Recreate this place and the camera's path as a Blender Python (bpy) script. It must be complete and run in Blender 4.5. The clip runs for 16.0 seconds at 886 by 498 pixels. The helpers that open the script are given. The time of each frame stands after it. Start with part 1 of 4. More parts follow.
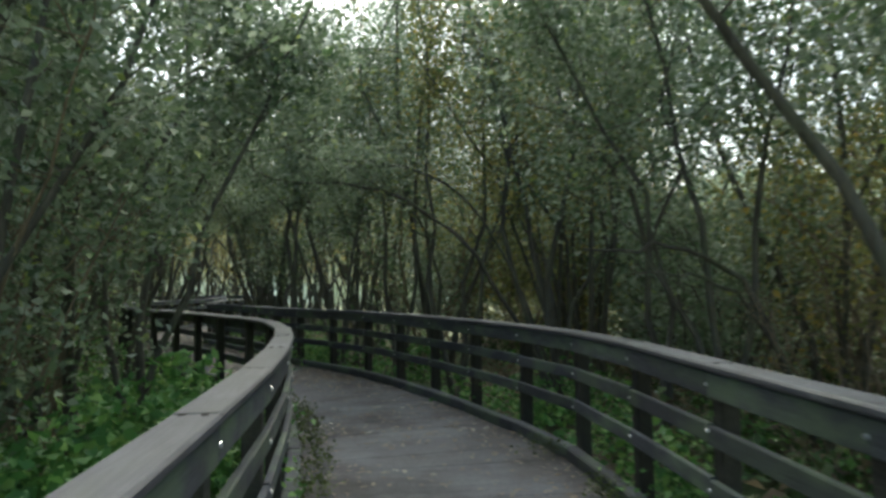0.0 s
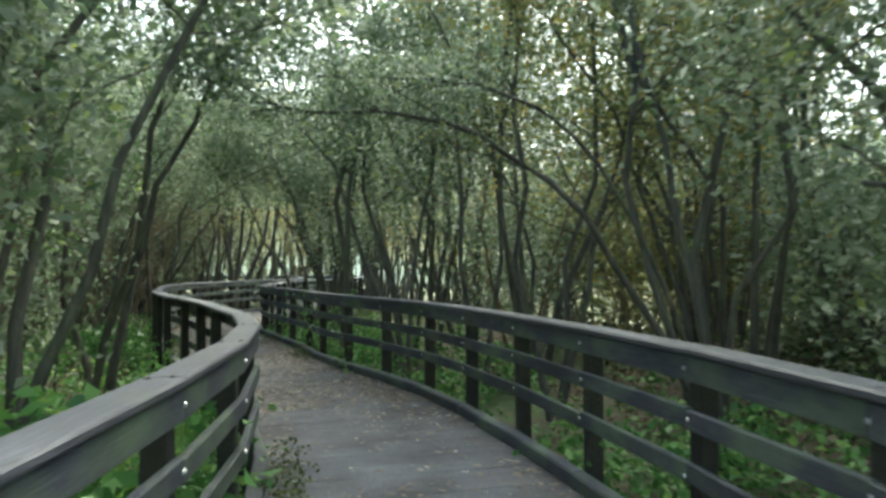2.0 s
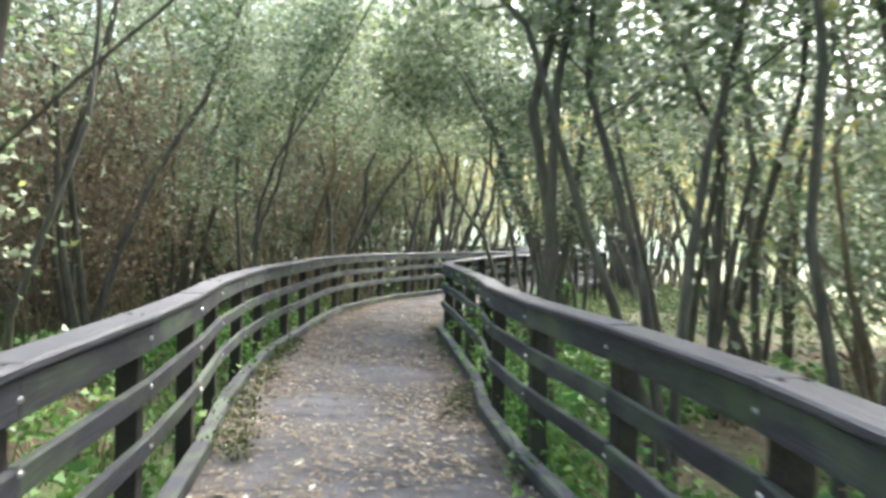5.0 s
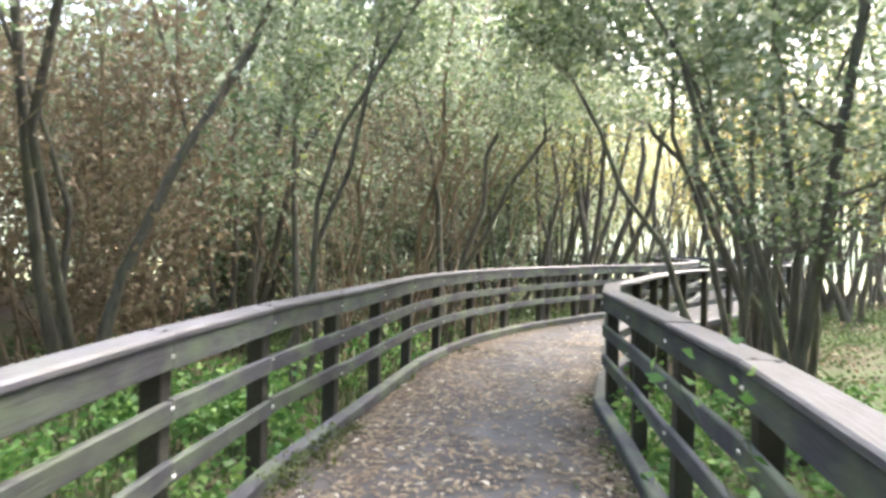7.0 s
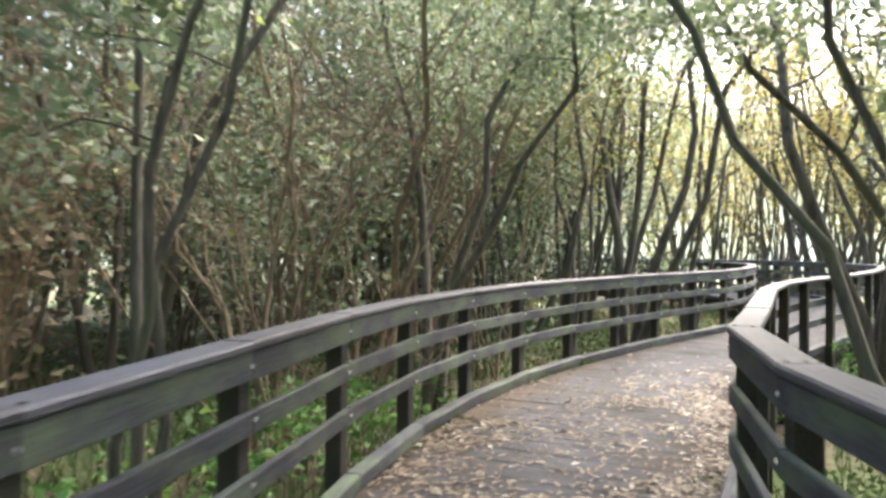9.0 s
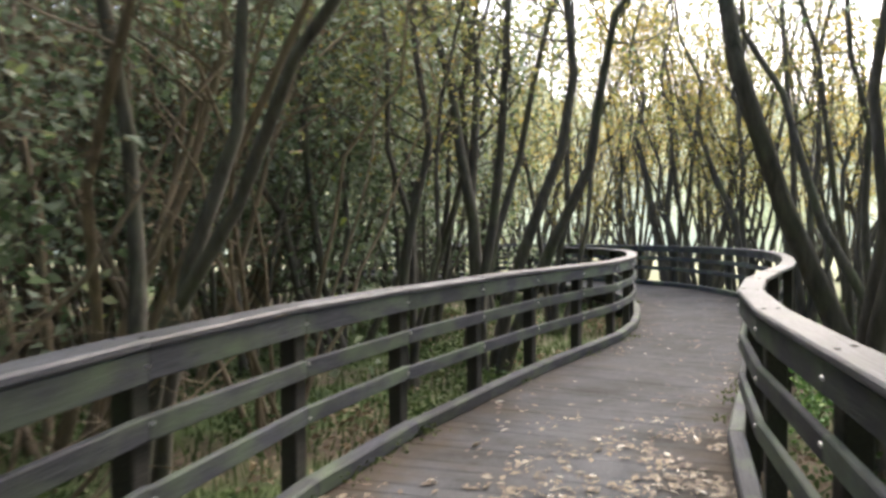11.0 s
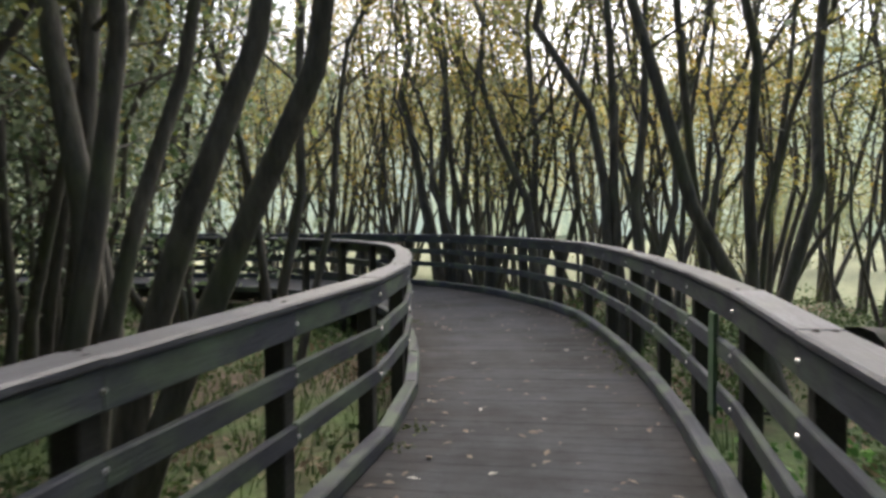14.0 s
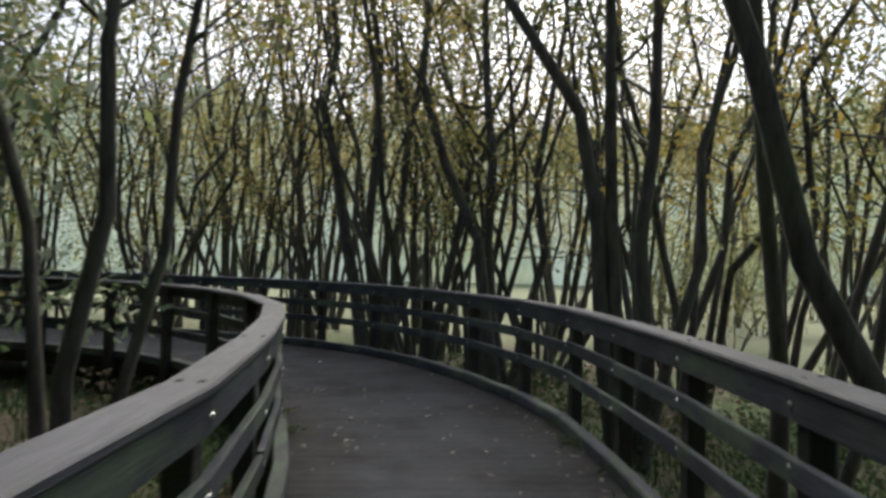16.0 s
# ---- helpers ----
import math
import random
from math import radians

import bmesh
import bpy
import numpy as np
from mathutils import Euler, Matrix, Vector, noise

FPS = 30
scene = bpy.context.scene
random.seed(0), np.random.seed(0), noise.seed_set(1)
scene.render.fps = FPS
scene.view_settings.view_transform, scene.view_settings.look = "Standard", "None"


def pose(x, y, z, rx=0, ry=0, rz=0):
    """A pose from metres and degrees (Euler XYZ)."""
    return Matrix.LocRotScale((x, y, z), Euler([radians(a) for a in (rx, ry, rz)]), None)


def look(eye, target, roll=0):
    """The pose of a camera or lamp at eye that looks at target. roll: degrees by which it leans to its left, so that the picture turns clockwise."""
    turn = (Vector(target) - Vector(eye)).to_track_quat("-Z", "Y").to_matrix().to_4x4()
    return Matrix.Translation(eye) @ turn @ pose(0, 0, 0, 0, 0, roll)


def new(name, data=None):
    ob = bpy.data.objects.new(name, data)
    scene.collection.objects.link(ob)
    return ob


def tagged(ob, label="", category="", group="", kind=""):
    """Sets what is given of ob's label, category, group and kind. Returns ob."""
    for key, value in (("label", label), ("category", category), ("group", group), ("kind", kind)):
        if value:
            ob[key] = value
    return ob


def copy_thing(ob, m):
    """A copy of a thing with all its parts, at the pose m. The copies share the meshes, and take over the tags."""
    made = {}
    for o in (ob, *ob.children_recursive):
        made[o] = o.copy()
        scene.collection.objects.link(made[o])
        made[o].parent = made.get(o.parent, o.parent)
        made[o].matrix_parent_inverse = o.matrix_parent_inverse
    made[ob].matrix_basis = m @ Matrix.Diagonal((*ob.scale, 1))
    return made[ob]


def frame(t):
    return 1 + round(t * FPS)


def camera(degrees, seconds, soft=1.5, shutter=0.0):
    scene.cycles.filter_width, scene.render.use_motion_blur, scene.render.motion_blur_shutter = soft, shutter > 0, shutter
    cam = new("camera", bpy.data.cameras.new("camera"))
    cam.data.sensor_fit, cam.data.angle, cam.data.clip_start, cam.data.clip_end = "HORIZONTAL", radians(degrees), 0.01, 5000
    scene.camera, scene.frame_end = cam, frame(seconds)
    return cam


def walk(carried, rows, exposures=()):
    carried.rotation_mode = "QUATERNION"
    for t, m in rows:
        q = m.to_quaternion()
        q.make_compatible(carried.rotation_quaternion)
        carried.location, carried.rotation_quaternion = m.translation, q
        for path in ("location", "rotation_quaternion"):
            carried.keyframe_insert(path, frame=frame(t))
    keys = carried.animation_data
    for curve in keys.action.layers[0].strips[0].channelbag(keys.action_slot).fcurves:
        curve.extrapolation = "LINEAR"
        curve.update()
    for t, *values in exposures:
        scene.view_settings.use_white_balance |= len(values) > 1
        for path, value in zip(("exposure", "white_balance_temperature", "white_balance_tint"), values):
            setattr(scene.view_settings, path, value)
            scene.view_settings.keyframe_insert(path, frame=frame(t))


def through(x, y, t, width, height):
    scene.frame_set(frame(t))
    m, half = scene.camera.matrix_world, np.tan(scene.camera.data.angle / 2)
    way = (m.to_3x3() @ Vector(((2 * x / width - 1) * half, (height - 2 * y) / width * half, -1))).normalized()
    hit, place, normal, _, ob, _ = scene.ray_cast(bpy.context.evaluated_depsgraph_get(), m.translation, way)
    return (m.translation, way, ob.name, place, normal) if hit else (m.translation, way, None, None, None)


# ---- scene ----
import itertools

# ------------------------------------------------------------------ camera and walk
cam = camera(62.8, 16.0, soft=3.0, shutter=0.5)
# seconds, x, y, z, yaw, pitch, roll
STEPS = [
    (0.0, -0.000, -0.000, 1.402, -3.32, 2.93, 0.64),
    (0.5, 0.058, 0.855, 1.397, -0.30, 2.79, 0.93),
    (1.0, 0.121, 1.722, 1.397, 1.13, 2.34, 1.07),
    (1.5, 0.180, 2.600, 1.405, 2.68, 2.19, 0.29),
    (2.0, 0.229, 3.475, 1.405, 4.20, 1.45, 0.33),
    (2.5, 0.158, 4.412, 1.416, 7.68, 1.01, -0.11),
    (3.0, 0.048, 5.386, 1.426, 11.68, 0.63, -0.24),
    (3.5, -0.033, 6.343, 1.423, 14.36, 0.26, 0.41),
    (4.0, -0.133, 7.318, 1.425, 16.33, 0.02, 0.02),
    (4.5, -0.311, 8.291, 1.411, 20.04, -0.70, -0.89),
    (5.0, -0.606, 9.256, 1.403, 23.71, -0.96, -1.23),
    (5.2, -0.771, 9.642, 1.403, 25.69, -0.72, -1.12),
    (7.3, -2.804, 13.496, 1.418, 34.52, -0.43, -0.82),
    (7.5, -3.006, 13.831, 1.419, 34.72, -0.21, -0.54),
    (8.0, -3.504, 14.623, 1.416, 35.01, 0.37, -0.14),
    (8.2, -3.687, 14.938, 1.407, 35.45, 0.26, 0.02),
    (10.3, -5.343, 18.480, 1.409, 28.58, -1.62, -0.83),
    (10.5, -5.487, 18.835, 1.411, 26.61, -1.55, -0.75),
    (11.0, -5.836, 19.745, 1.402, 23.02, -1.37, 0.30),
    (11.5, -6.130, 20.648, 1.410, 19.66, -1.46, 0.35),
    (12.0, -6.341, 21.541, 1.411, 15.09, -1.65, -0.15),
    (12.5, -6.503, 22.369, 1.413, 11.82, -2.00, -0.29),
    (13.0, -6.611, 23.157, 1.420, 10.10, -1.98, 0.50),
    (13.5, -6.655, 23.960, 1.403, 8.09, -2.34, 0.37),
    (14.0, -6.678, 24.788, 1.394, 4.55, -2.65, 0.50),
    (14.5, -6.754, 25.600, 1.391, 3.99, -1.63, 0.86),
    (15.0, -6.785, 26.422, 1.393, 3.26, -1.27, 0.52),
    (15.5, -6.768, 27.279, 1.399, 1.57, -0.90, -0.39),
    (16.0, -6.724, 28.183, 1.409, -0.21, 0.84, -1.58),
]
EXPOSURES = [(0.0, 1.1, 5900, -6), (1.5, 1.6, 5800, -12), (2.0, 2.1, 5900, -8), (2.5, 2.5, 6000, -6), (3.5, 2.9, 6300, -1), (5.0, 3.15, 6000, 6), (7.5, 3.6, 6300, 11), (8.2, 3.45, 6300, 11),
             (10.5, 2.5, 6300, 10), (11.5, 2.05, 6200, 10), (12.5, 1.8, 6200, 9), (14.0, 1.4, 6100, 8), (16.0, 0.75, 6000, 5)]
walk(cam, [(t, pose(x, y, z, 90 + pit, rol, yaw)) for t, x, y, z, yaw, pit, rol in STEPS], EXPOSURES)

# ------------------------------------------------------------------ light
SUN_AZ, SUN_EL = 4.0, 50.0      # degrees right of +y, degrees above the horizon
world = bpy.data.worlds.new("sky")
scene.world = world
world.use_nodes = True
sky = world.node_tree.nodes.new("ShaderNodeTexSky")
sky.sky_type, sky.sun_disc = "NISHITA", False
sky.sun_elevation, sky.sun_rotation = radians(SUN_EL), radians(SUN_AZ)
sky.dust_density, sky.air_density, sky.ozone_density = 6.0, 0.8, 0.4
back = world.node_tree.nodes["Background"]
world.node_tree.links.new(sky.outputs[0], back.inputs[0])
back.inputs[1].default_value = 0.15
sun = new("sun", bpy.data.lights.new("sun", "SUN"))
sun.data.energy, sun.data.angle, sun.data.color = 1.2, radians(50), (1.0, 0.90, 0.74)
az, el = radians(SUN_AZ), radians(SUN_EL)
sun.matrix_world = look((40 * math.sin(az) * math.cos(el), 40 * math.cos(az) * math.cos(el), 40 * math.sin(el)), (0, 0, 0))

# ------------------------------------------------------------------ materials
def material(name):
    m = bpy.data.materials.new(name)
    m.use_nodes = True
    nt = m.node_tree
    return m, nt, nt.nodes["Principled BSDF"]


def node(nt, kind, **inputs):
    n = nt.nodes.new("ShaderNode" + kind)
    for key, value in inputs.items():
        n.inputs[key.replace("_", " ")].default_value = value
    return n


def ramp(nt, fac, stops):
    r = nt.nodes.new("ShaderNodeValToRGB")
    while len(r.color_ramp.elements) < len(stops):
        r.color_ramp.elements.new(0.5)
    for e, (p, c) in zip(r.color_ramp.elements, stops):
        e.position, e.color = p, (*c, 1)
    nt.links.new(fac, r.inputs[0])
    return r.outputs[0]


def noise_at(nt, coord, scale, detail=4.0, stretch=None, rough=0.55):
    src = coord
    if stretch:
        mp = nt.nodes.new("ShaderNodeMapping")
        mp.inputs["Scale"].default_value = stretch
        nt.links.new(coord, mp.inputs[0])
        src = mp.outputs[0]
    n = node(nt, "TexNoise", Scale=scale, Detail=detail, Roughness=rough)
    nt.links.new(src, n.inputs["Vector"])
    return n.outputs["Fac"]


def mixed(nt, fac, a, b, mode="MIX"):
    m = nt.nodes.new("ShaderNodeMix")
    m.data_type, m.blend_type = "RGBA", mode
    for sock, v in ((m.inputs[0], fac), (m.inputs[6], a), (m.inputs[7], b)):
        if hasattr(v, "links"):
            nt.links.new(v, sock)
        elif isinstance(v, tuple):
            sock.default_value = (*v, 1)
        else:
            sock.default_value = v
    return m.outputs[2]


def bump(nt, bsdf, height, strength, distance):
    b = node(nt, "Bump", Strength=strength, Distance=distance)
    nt.links.new(height, b.inputs["Height"])
    nt.links.new(b.outputs[0], bsdf.inputs["Normal"])


def weathered_wood(name, dark, mid, light, algae, amount, rough=0.75):
    """Grey, weathered board: grain along local x, blotches, green algae."""
    m, nt, bs = material(name)
    oc = nt.nodes.new("ShaderNodeTexCoord").outputs["Object"]
    info = nt.nodes.new("ShaderNodeObjectInfo")
    add = nt.nodes.new("ShaderNodeVectorMath")
    add.operation = "MULTIPLY_ADD"
    nt.links.new(info.outputs["Random"], add.inputs[0])
    add.inputs[1].default_value = (37, 19, 53)
    nt.links.new(oc, add.inputs[2])
    oc = add.outputs[0]
    grain = noise_at(nt, oc, 9, 6, (0.6, 9, 9), 0.65)
    blot = noise_at(nt, oc, 2.2, 5)
    col = ramp(nt, grain, [(0.28, dark), (0.5, mid), (0.72, light)])
    col = mixed(nt, ramp(nt, blot, [(0.35, (0, 0, 0)), (0.75, (1, 1, 1))]), col, tuple(0.6 * c for c in mid))
    alg = noise_at(nt, oc, 3.1, 6, (0.7, 1.6, 1.6))
    col = mixed(nt, ramp(nt, alg, [(0.62 - 0.3 * amount, (0, 0, 0)), (0.8 - 0.2 * amount, (amount, amount, amount))]), col, algae)
    var = nt.nodes.new("ShaderNodeMapRange")
    var.inputs["To Min"].default_value, var.inputs["To Max"].default_value = 0.75, 1.2
    nt.links.new(info.outputs["Random"], var.inputs["Value"])
    hsv = nt.nodes.new("ShaderNodeHueSaturation")
    nt.links.new(col, hsv.inputs["Color"])
    nt.links.new(var.outputs[0], hsv.inputs["Value"])
    nt.links.new(hsv.outputs[0], bs.inputs["Base Color"])
    bs.inputs["Roughness"].default_value = rough
    bump(nt, bs, grain, 0.55, 0.006)
    return m


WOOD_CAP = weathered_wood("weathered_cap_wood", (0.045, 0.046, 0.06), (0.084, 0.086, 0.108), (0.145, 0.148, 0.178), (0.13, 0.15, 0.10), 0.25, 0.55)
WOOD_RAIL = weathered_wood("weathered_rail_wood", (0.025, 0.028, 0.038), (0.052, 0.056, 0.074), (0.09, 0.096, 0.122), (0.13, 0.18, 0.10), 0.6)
WOOD_POST = weathered_wood("dark_post_wood", (0.025, 0.023, 0.02), (0.05, 0.046, 0.04), (0.09, 0.085, 0.07), (0.06, 0.08, 0.045), 0.4, 0.85)
WOOD_GREEN = weathered_wood("algae_board_wood", (0.06, 0.09, 0.05), (0.10, 0.16, 0.09), (0.16, 0.24, 0.13), (0.07, 0.17, 0.06), 0.8)


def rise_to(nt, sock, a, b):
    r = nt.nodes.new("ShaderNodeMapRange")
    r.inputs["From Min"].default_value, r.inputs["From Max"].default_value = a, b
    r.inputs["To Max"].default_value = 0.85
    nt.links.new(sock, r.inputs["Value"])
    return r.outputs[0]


def deck_material():
    m, nt, bs = material("worn_deck_wood")
    tc = nt.nodes.new("ShaderNodeTexCoord")
    geo = nt.nodes.new("ShaderNodeNewGeometry").outputs["Position"]
    info = nt.nodes.new("ShaderNodeObjectInfo")
    grain = noise_at(nt, tc.outputs["Object"], 7, 6, (0.7, 8, 8), 0.7)
    grit = noise_at(nt, geo, 60, 3, None, 0.7)
    blot = noise_at(nt, geo, 1.3, 6)
    col = ramp(nt, grain, [(0.25, (0.030, 0.032, 0.038)), (0.5, (0.062, 0.065, 0.075)), (0.75, (0.108, 0.112, 0.128))])
    col = mixed(nt, 0.5, col, ramp(nt, grit, [(0.3, (0.028, 0.029, 0.034)), (0.7, (0.132, 0.136, 0.152))]))
    col = mixed(nt, ramp(nt, blot, [(0.45, (0, 0, 0)), (0.7, (0.6, 0.6, 0.6))]), col, (0.058, 0.053, 0.047))
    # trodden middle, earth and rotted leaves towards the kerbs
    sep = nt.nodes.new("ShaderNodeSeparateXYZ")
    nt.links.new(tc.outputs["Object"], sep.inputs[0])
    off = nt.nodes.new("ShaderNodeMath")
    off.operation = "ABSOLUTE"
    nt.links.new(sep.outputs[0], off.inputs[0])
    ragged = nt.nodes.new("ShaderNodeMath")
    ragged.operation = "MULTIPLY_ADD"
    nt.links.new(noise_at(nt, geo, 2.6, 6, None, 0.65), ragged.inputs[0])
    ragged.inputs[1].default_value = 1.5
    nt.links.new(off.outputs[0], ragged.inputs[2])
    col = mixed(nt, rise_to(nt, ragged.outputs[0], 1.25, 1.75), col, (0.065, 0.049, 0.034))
    # pale grit with painted brightness on the first stretch, canopy shade painted into the bare wood further on
    place = nt.nodes.new("ShaderNodeSeparateXYZ")
    nt.links.new(geo, place.inputs[0])
    lit_grit = nt.nodes.new("ShaderNodeMapRange")
    lit_grit.inputs["From Min"].default_value, lit_grit.inputs["From Max"].default_value = 19.0, 11.0
    lit_grit.inputs["To Max"].default_value = 0.45
    nt.links.new(place.outputs[1], lit_grit.inputs["Value"])
    col = mixed(nt, lit_grit.outputs[0], col, ramp(nt, grit, [(0.3, (0.07, 0.072, 0.085)), (0.7, (0.24, 0.245, 0.275))]))
    # darkens with y: the shade under the canopy is put into the wood colour
    worn_shaded = nt.nodes.new("ShaderNodeMapRange")
    worn_shaded.inputs["From Min"].default_value, worn_shaded.inputs["From Max"].default_value = 23.0, 29.0
    worn_shaded.inputs["To Max"].default_value = 0.75
    nt.links.new(place.outputs[1], worn_shaded.inputs["Value"])
    col = mixed(nt, worn_shaded.outputs[0], col, ramp(nt, grain, [(0.3, (0.016, 0.018, 0.022)), (0.7, (0.05, 0.053, 0.06))]))
    # damp and dry patches that run over the joints
    damp = noise_at(nt, geo, 1.1, 7, None, 0.68)
    col = mixed(nt, 1.0, col, ramp(nt, damp, [(0.34, (0.5, 0.49, 0.47)), (0.5, (0.95, 0.95, 0.95)), (0.66, (1.35, 1.35, 1.36))]), "MULTIPLY")
    var = nt.nodes.new("ShaderNodeMapRange")
    var.inputs["To Min"].default_value, var.inputs["To Max"].default_value = 0.95, 1.05
    nt.links.new(info.outputs["Random"], var.inputs["Value"])
    hsv = nt.nodes.new("ShaderNodeHueSaturation")
    nt.links.new(col, hsv.inputs["Color"])
    nt.links.new(var.outputs[0], hsv.inputs["Value"])
    nt.links.new(hsv.outputs[0], bs.inputs["Base Color"])
    bs.inputs["Roughness"].default_value = 0.85
    bs.inputs["Specular IOR Level"].default_value = 0.2
    bump(nt, bs, mixed(nt, 0.5, grain, grit), 0.6, 0.006)
    return m


def leaf_material(name, stops, through=0.5, rough=0.5):
    """Leaves that vary one by one and let light through."""
    m, nt, bs = material(name)
    isl = nt.nodes.new("ShaderNodeNewGeometry").outputs["Random Per Island"]
    col = ramp(nt, isl, stops)
    nt.links.new(col, bs.inputs["Base Color"])
    bs.inputs["Roughness"].default_value = rough
    tr = nt.nodes.new("ShaderNodeBsdfTranslucent")
    nt.links.new(col, tr.inputs[0])
    mx = nt.nodes.new("ShaderNodeMixShader")
    mx.inputs[0].default_value = through
    nt.links.new(bs.outputs[0], mx.inputs[1])
    nt.links.new(tr.outputs[0], mx.inputs[2])
    nt.links.new(mx.outputs[0], nt.nodes["Material Output"].inputs[0])
    return m


def bark_material(name, dark, mid, moss, amount):
    m, nt, bs = material(name)
    oc = nt.nodes.new("ShaderNodeTexCoord").outputs["Object"]
    ridge = noise_at(nt, oc, 12, 5, (1, 1, 0.22), 0.7)
    patch = noise_at(nt, oc, 1.6, 5)
    col = ramp(nt, ridge, [(0.3, dark), (0.7, mid)])
    col = mixed(nt, ramp(nt, patch, [(0.5, (0, 0, 0)), (0.7, (amount, amount, amount))]), col, moss)
    nt.links.new(col, bs.inputs["Base Color"])
    bs.inputs["Roughness"].default_value = 0.9
    bump(nt, bs, ridge, 0.8, 0.02)
    return m


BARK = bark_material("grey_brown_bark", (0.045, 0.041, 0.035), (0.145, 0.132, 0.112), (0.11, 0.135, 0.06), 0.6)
# lighter copy of BARK: hazy brightness on first-stretch stems is painted in
BARK_LIT = bark_material("grey_brown_bark_lit", (0.055, 0.051, 0.043), (0.17, 0.157, 0.13), (0.13, 0.155, 0.08), 0.6)
BARK_BROWN = bark_material("brown_twig_bark", (0.13, 0.10, 0.07), (0.30, 0.235, 0.165), (0.15, 0.16, 0.08), 0.3)
LEAF_GREY = leaf_material("grey_green_willow_leaves", [(0.0, (0.105, 0.165, 0.075)), (0.45, (0.215, 0.275, 0.165)), (0.8, (0.315, 0.37, 0.27)), (0.92, (0.48, 0.53, 0.45)), (1.0, (0.35, 0.42, 0.10))])
LEAF_OLIVE = leaf_material("olive_autumn_leaves", [(0.0, (0.13, 0.155, 0.06)), (0.5, (0.25, 0.27, 0.10)), (0.85, (0.36, 0.33, 0.11)), (1.0, (0.44, 0.31, 0.07))], 0.5)
LEAF_GOLD = leaf_material("golden_autumn_leaves", [(0.0, (0.24, 0.22, 0.06)), (0.5, (0.42, 0.34, 0.08)), (1.0, (0.55, 0.36, 0.07))], 0.55)
LEAF_BROWN = leaf_material("dry_brown_leaves", [(0.0, (0.13, 0.10, 0.07)), (0.6, (0.23, 0.18, 0.12)), (0.9, (0.29, 0.235, 0.155)), (1.0, (0.25, 0.27, 0.16))], 0.3, 0.8)
LEAF_FRESH = leaf_material("fresh_green_undergrowth", [(0.0, (0.07, 0.17, 0.04)), (0.6, (0.14, 0.30, 0.08)), (1.0, (0.28, 0.44, 0.12))], 0.35)
LEAF_LITTER = leaf_material("fallen_leaves", [(0.0, (0.08, 0.058, 0.042)), (0.45, (0.17, 0.125, 0.085)), (0.85, (0.22, 0.18, 0.13)), (0.97, (0.34, 0.31, 0.26)), (1.0, (0.55, 0.54, 0.5))], 0.1, 0.6)
LEAF_DULL = leaf_material("dull_green_ground_plants", [(0.0, (0.04, 0.075, 0.022)), (0.6, (0.085, 0.13, 0.045)), (1.0, (0.15, 0.195, 0.075))], 0.3, 0.7)
MOSS = leaf_material("moss_tufts", [(0.0, (0.05, 0.075, 0.025)), (1.0, (0.12, 0.15, 0.05))], 0.2, 0.9)
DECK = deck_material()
BOLT, _nt, _bs = material("galvanised_bolt")
_bs.inputs["Base Color"].default_value, _bs.inputs["Metallic"].default_value, _bs.inputs["Roughness"].default_value = (0.55, 0.55, 0.55, 1), 0.9, 0.35
# near-black paint for the darkness inside bolt holes and the hollow log
HOLE_SHADE, _nt, _bs = material("painted_hole_shade")
_bs.inputs["Base Color"].default_value, _bs.inputs["Roughness"].default_value = (0.02, 0.018, 0.016, 1), 0.9


def ground_material():
    m, nt, bs = material("woodland_floor")
    geo = nt.nodes.new("ShaderNodeNewGeometry").outputs["Position"]
    fine = noise_at(nt, geo, 9, 6, None, 0.7)
    wide = noise_at(nt, geo, 0.5, 5)
    litter = ramp(nt, fine, [(0.3, (0.04, 0.03, 0.02)), (0.55, (0.11, 0.085, 0.055)), (0.75, (0.17, 0.14, 0.09))])
    green = ramp(nt, fine, [(0.3, (0.035, 0.06, 0.02)), (0.7, (0.11, 0.16, 0.05))])
    col = mixed(nt, ramp(nt, wide, [(0.42, (0, 0, 0)), (0.58, (1, 1, 1))]), litter, green)
    # open meadow beyond the stand
    sep = nt.nodes.new("ShaderNodeSeparateXYZ")
    nt.links.new(geo, sep.inputs[0])
    def rise(sock, a, b):
        r = nt.nodes.new("ShaderNodeMapRange")
        r.inputs["From Min"].default_value, r.inputs["From Max"].default_value = a, b
        nt.links.new(sock, r.inputs["Value"])
        return r.outputs[0]
    def joined(op, a, b):
        n = nt.nodes.new("ShaderNodeMath")
        n.operation = op
        nt.links.new(a, n.inputs[0])
        nt.links.new(b, n.inputs[1])
        return n.outputs[0]
    side = joined("MULTIPLY", rise(sep.outputs[0], -2.5, 2.0), rise(sep.outputs[1], 24, 29))
    open_land = joined("MAXIMUM", side, rise(sep.outputs[1], 43, 48))
    meadow = ramp(nt, fine, [(0.3, (0.13, 0.145, 0.075)), (0.7, (0.30, 0.31, 0.19))])
    col = mixed(nt, open_land, col, meadow)
    nt.links.new(col, bs.inputs["Base Color"])
    bs.inputs["Roughness"].default_value = 0.95
    bump(nt, bs, fine, 0.8, 0.05)
    return m


GROUND = ground_material()


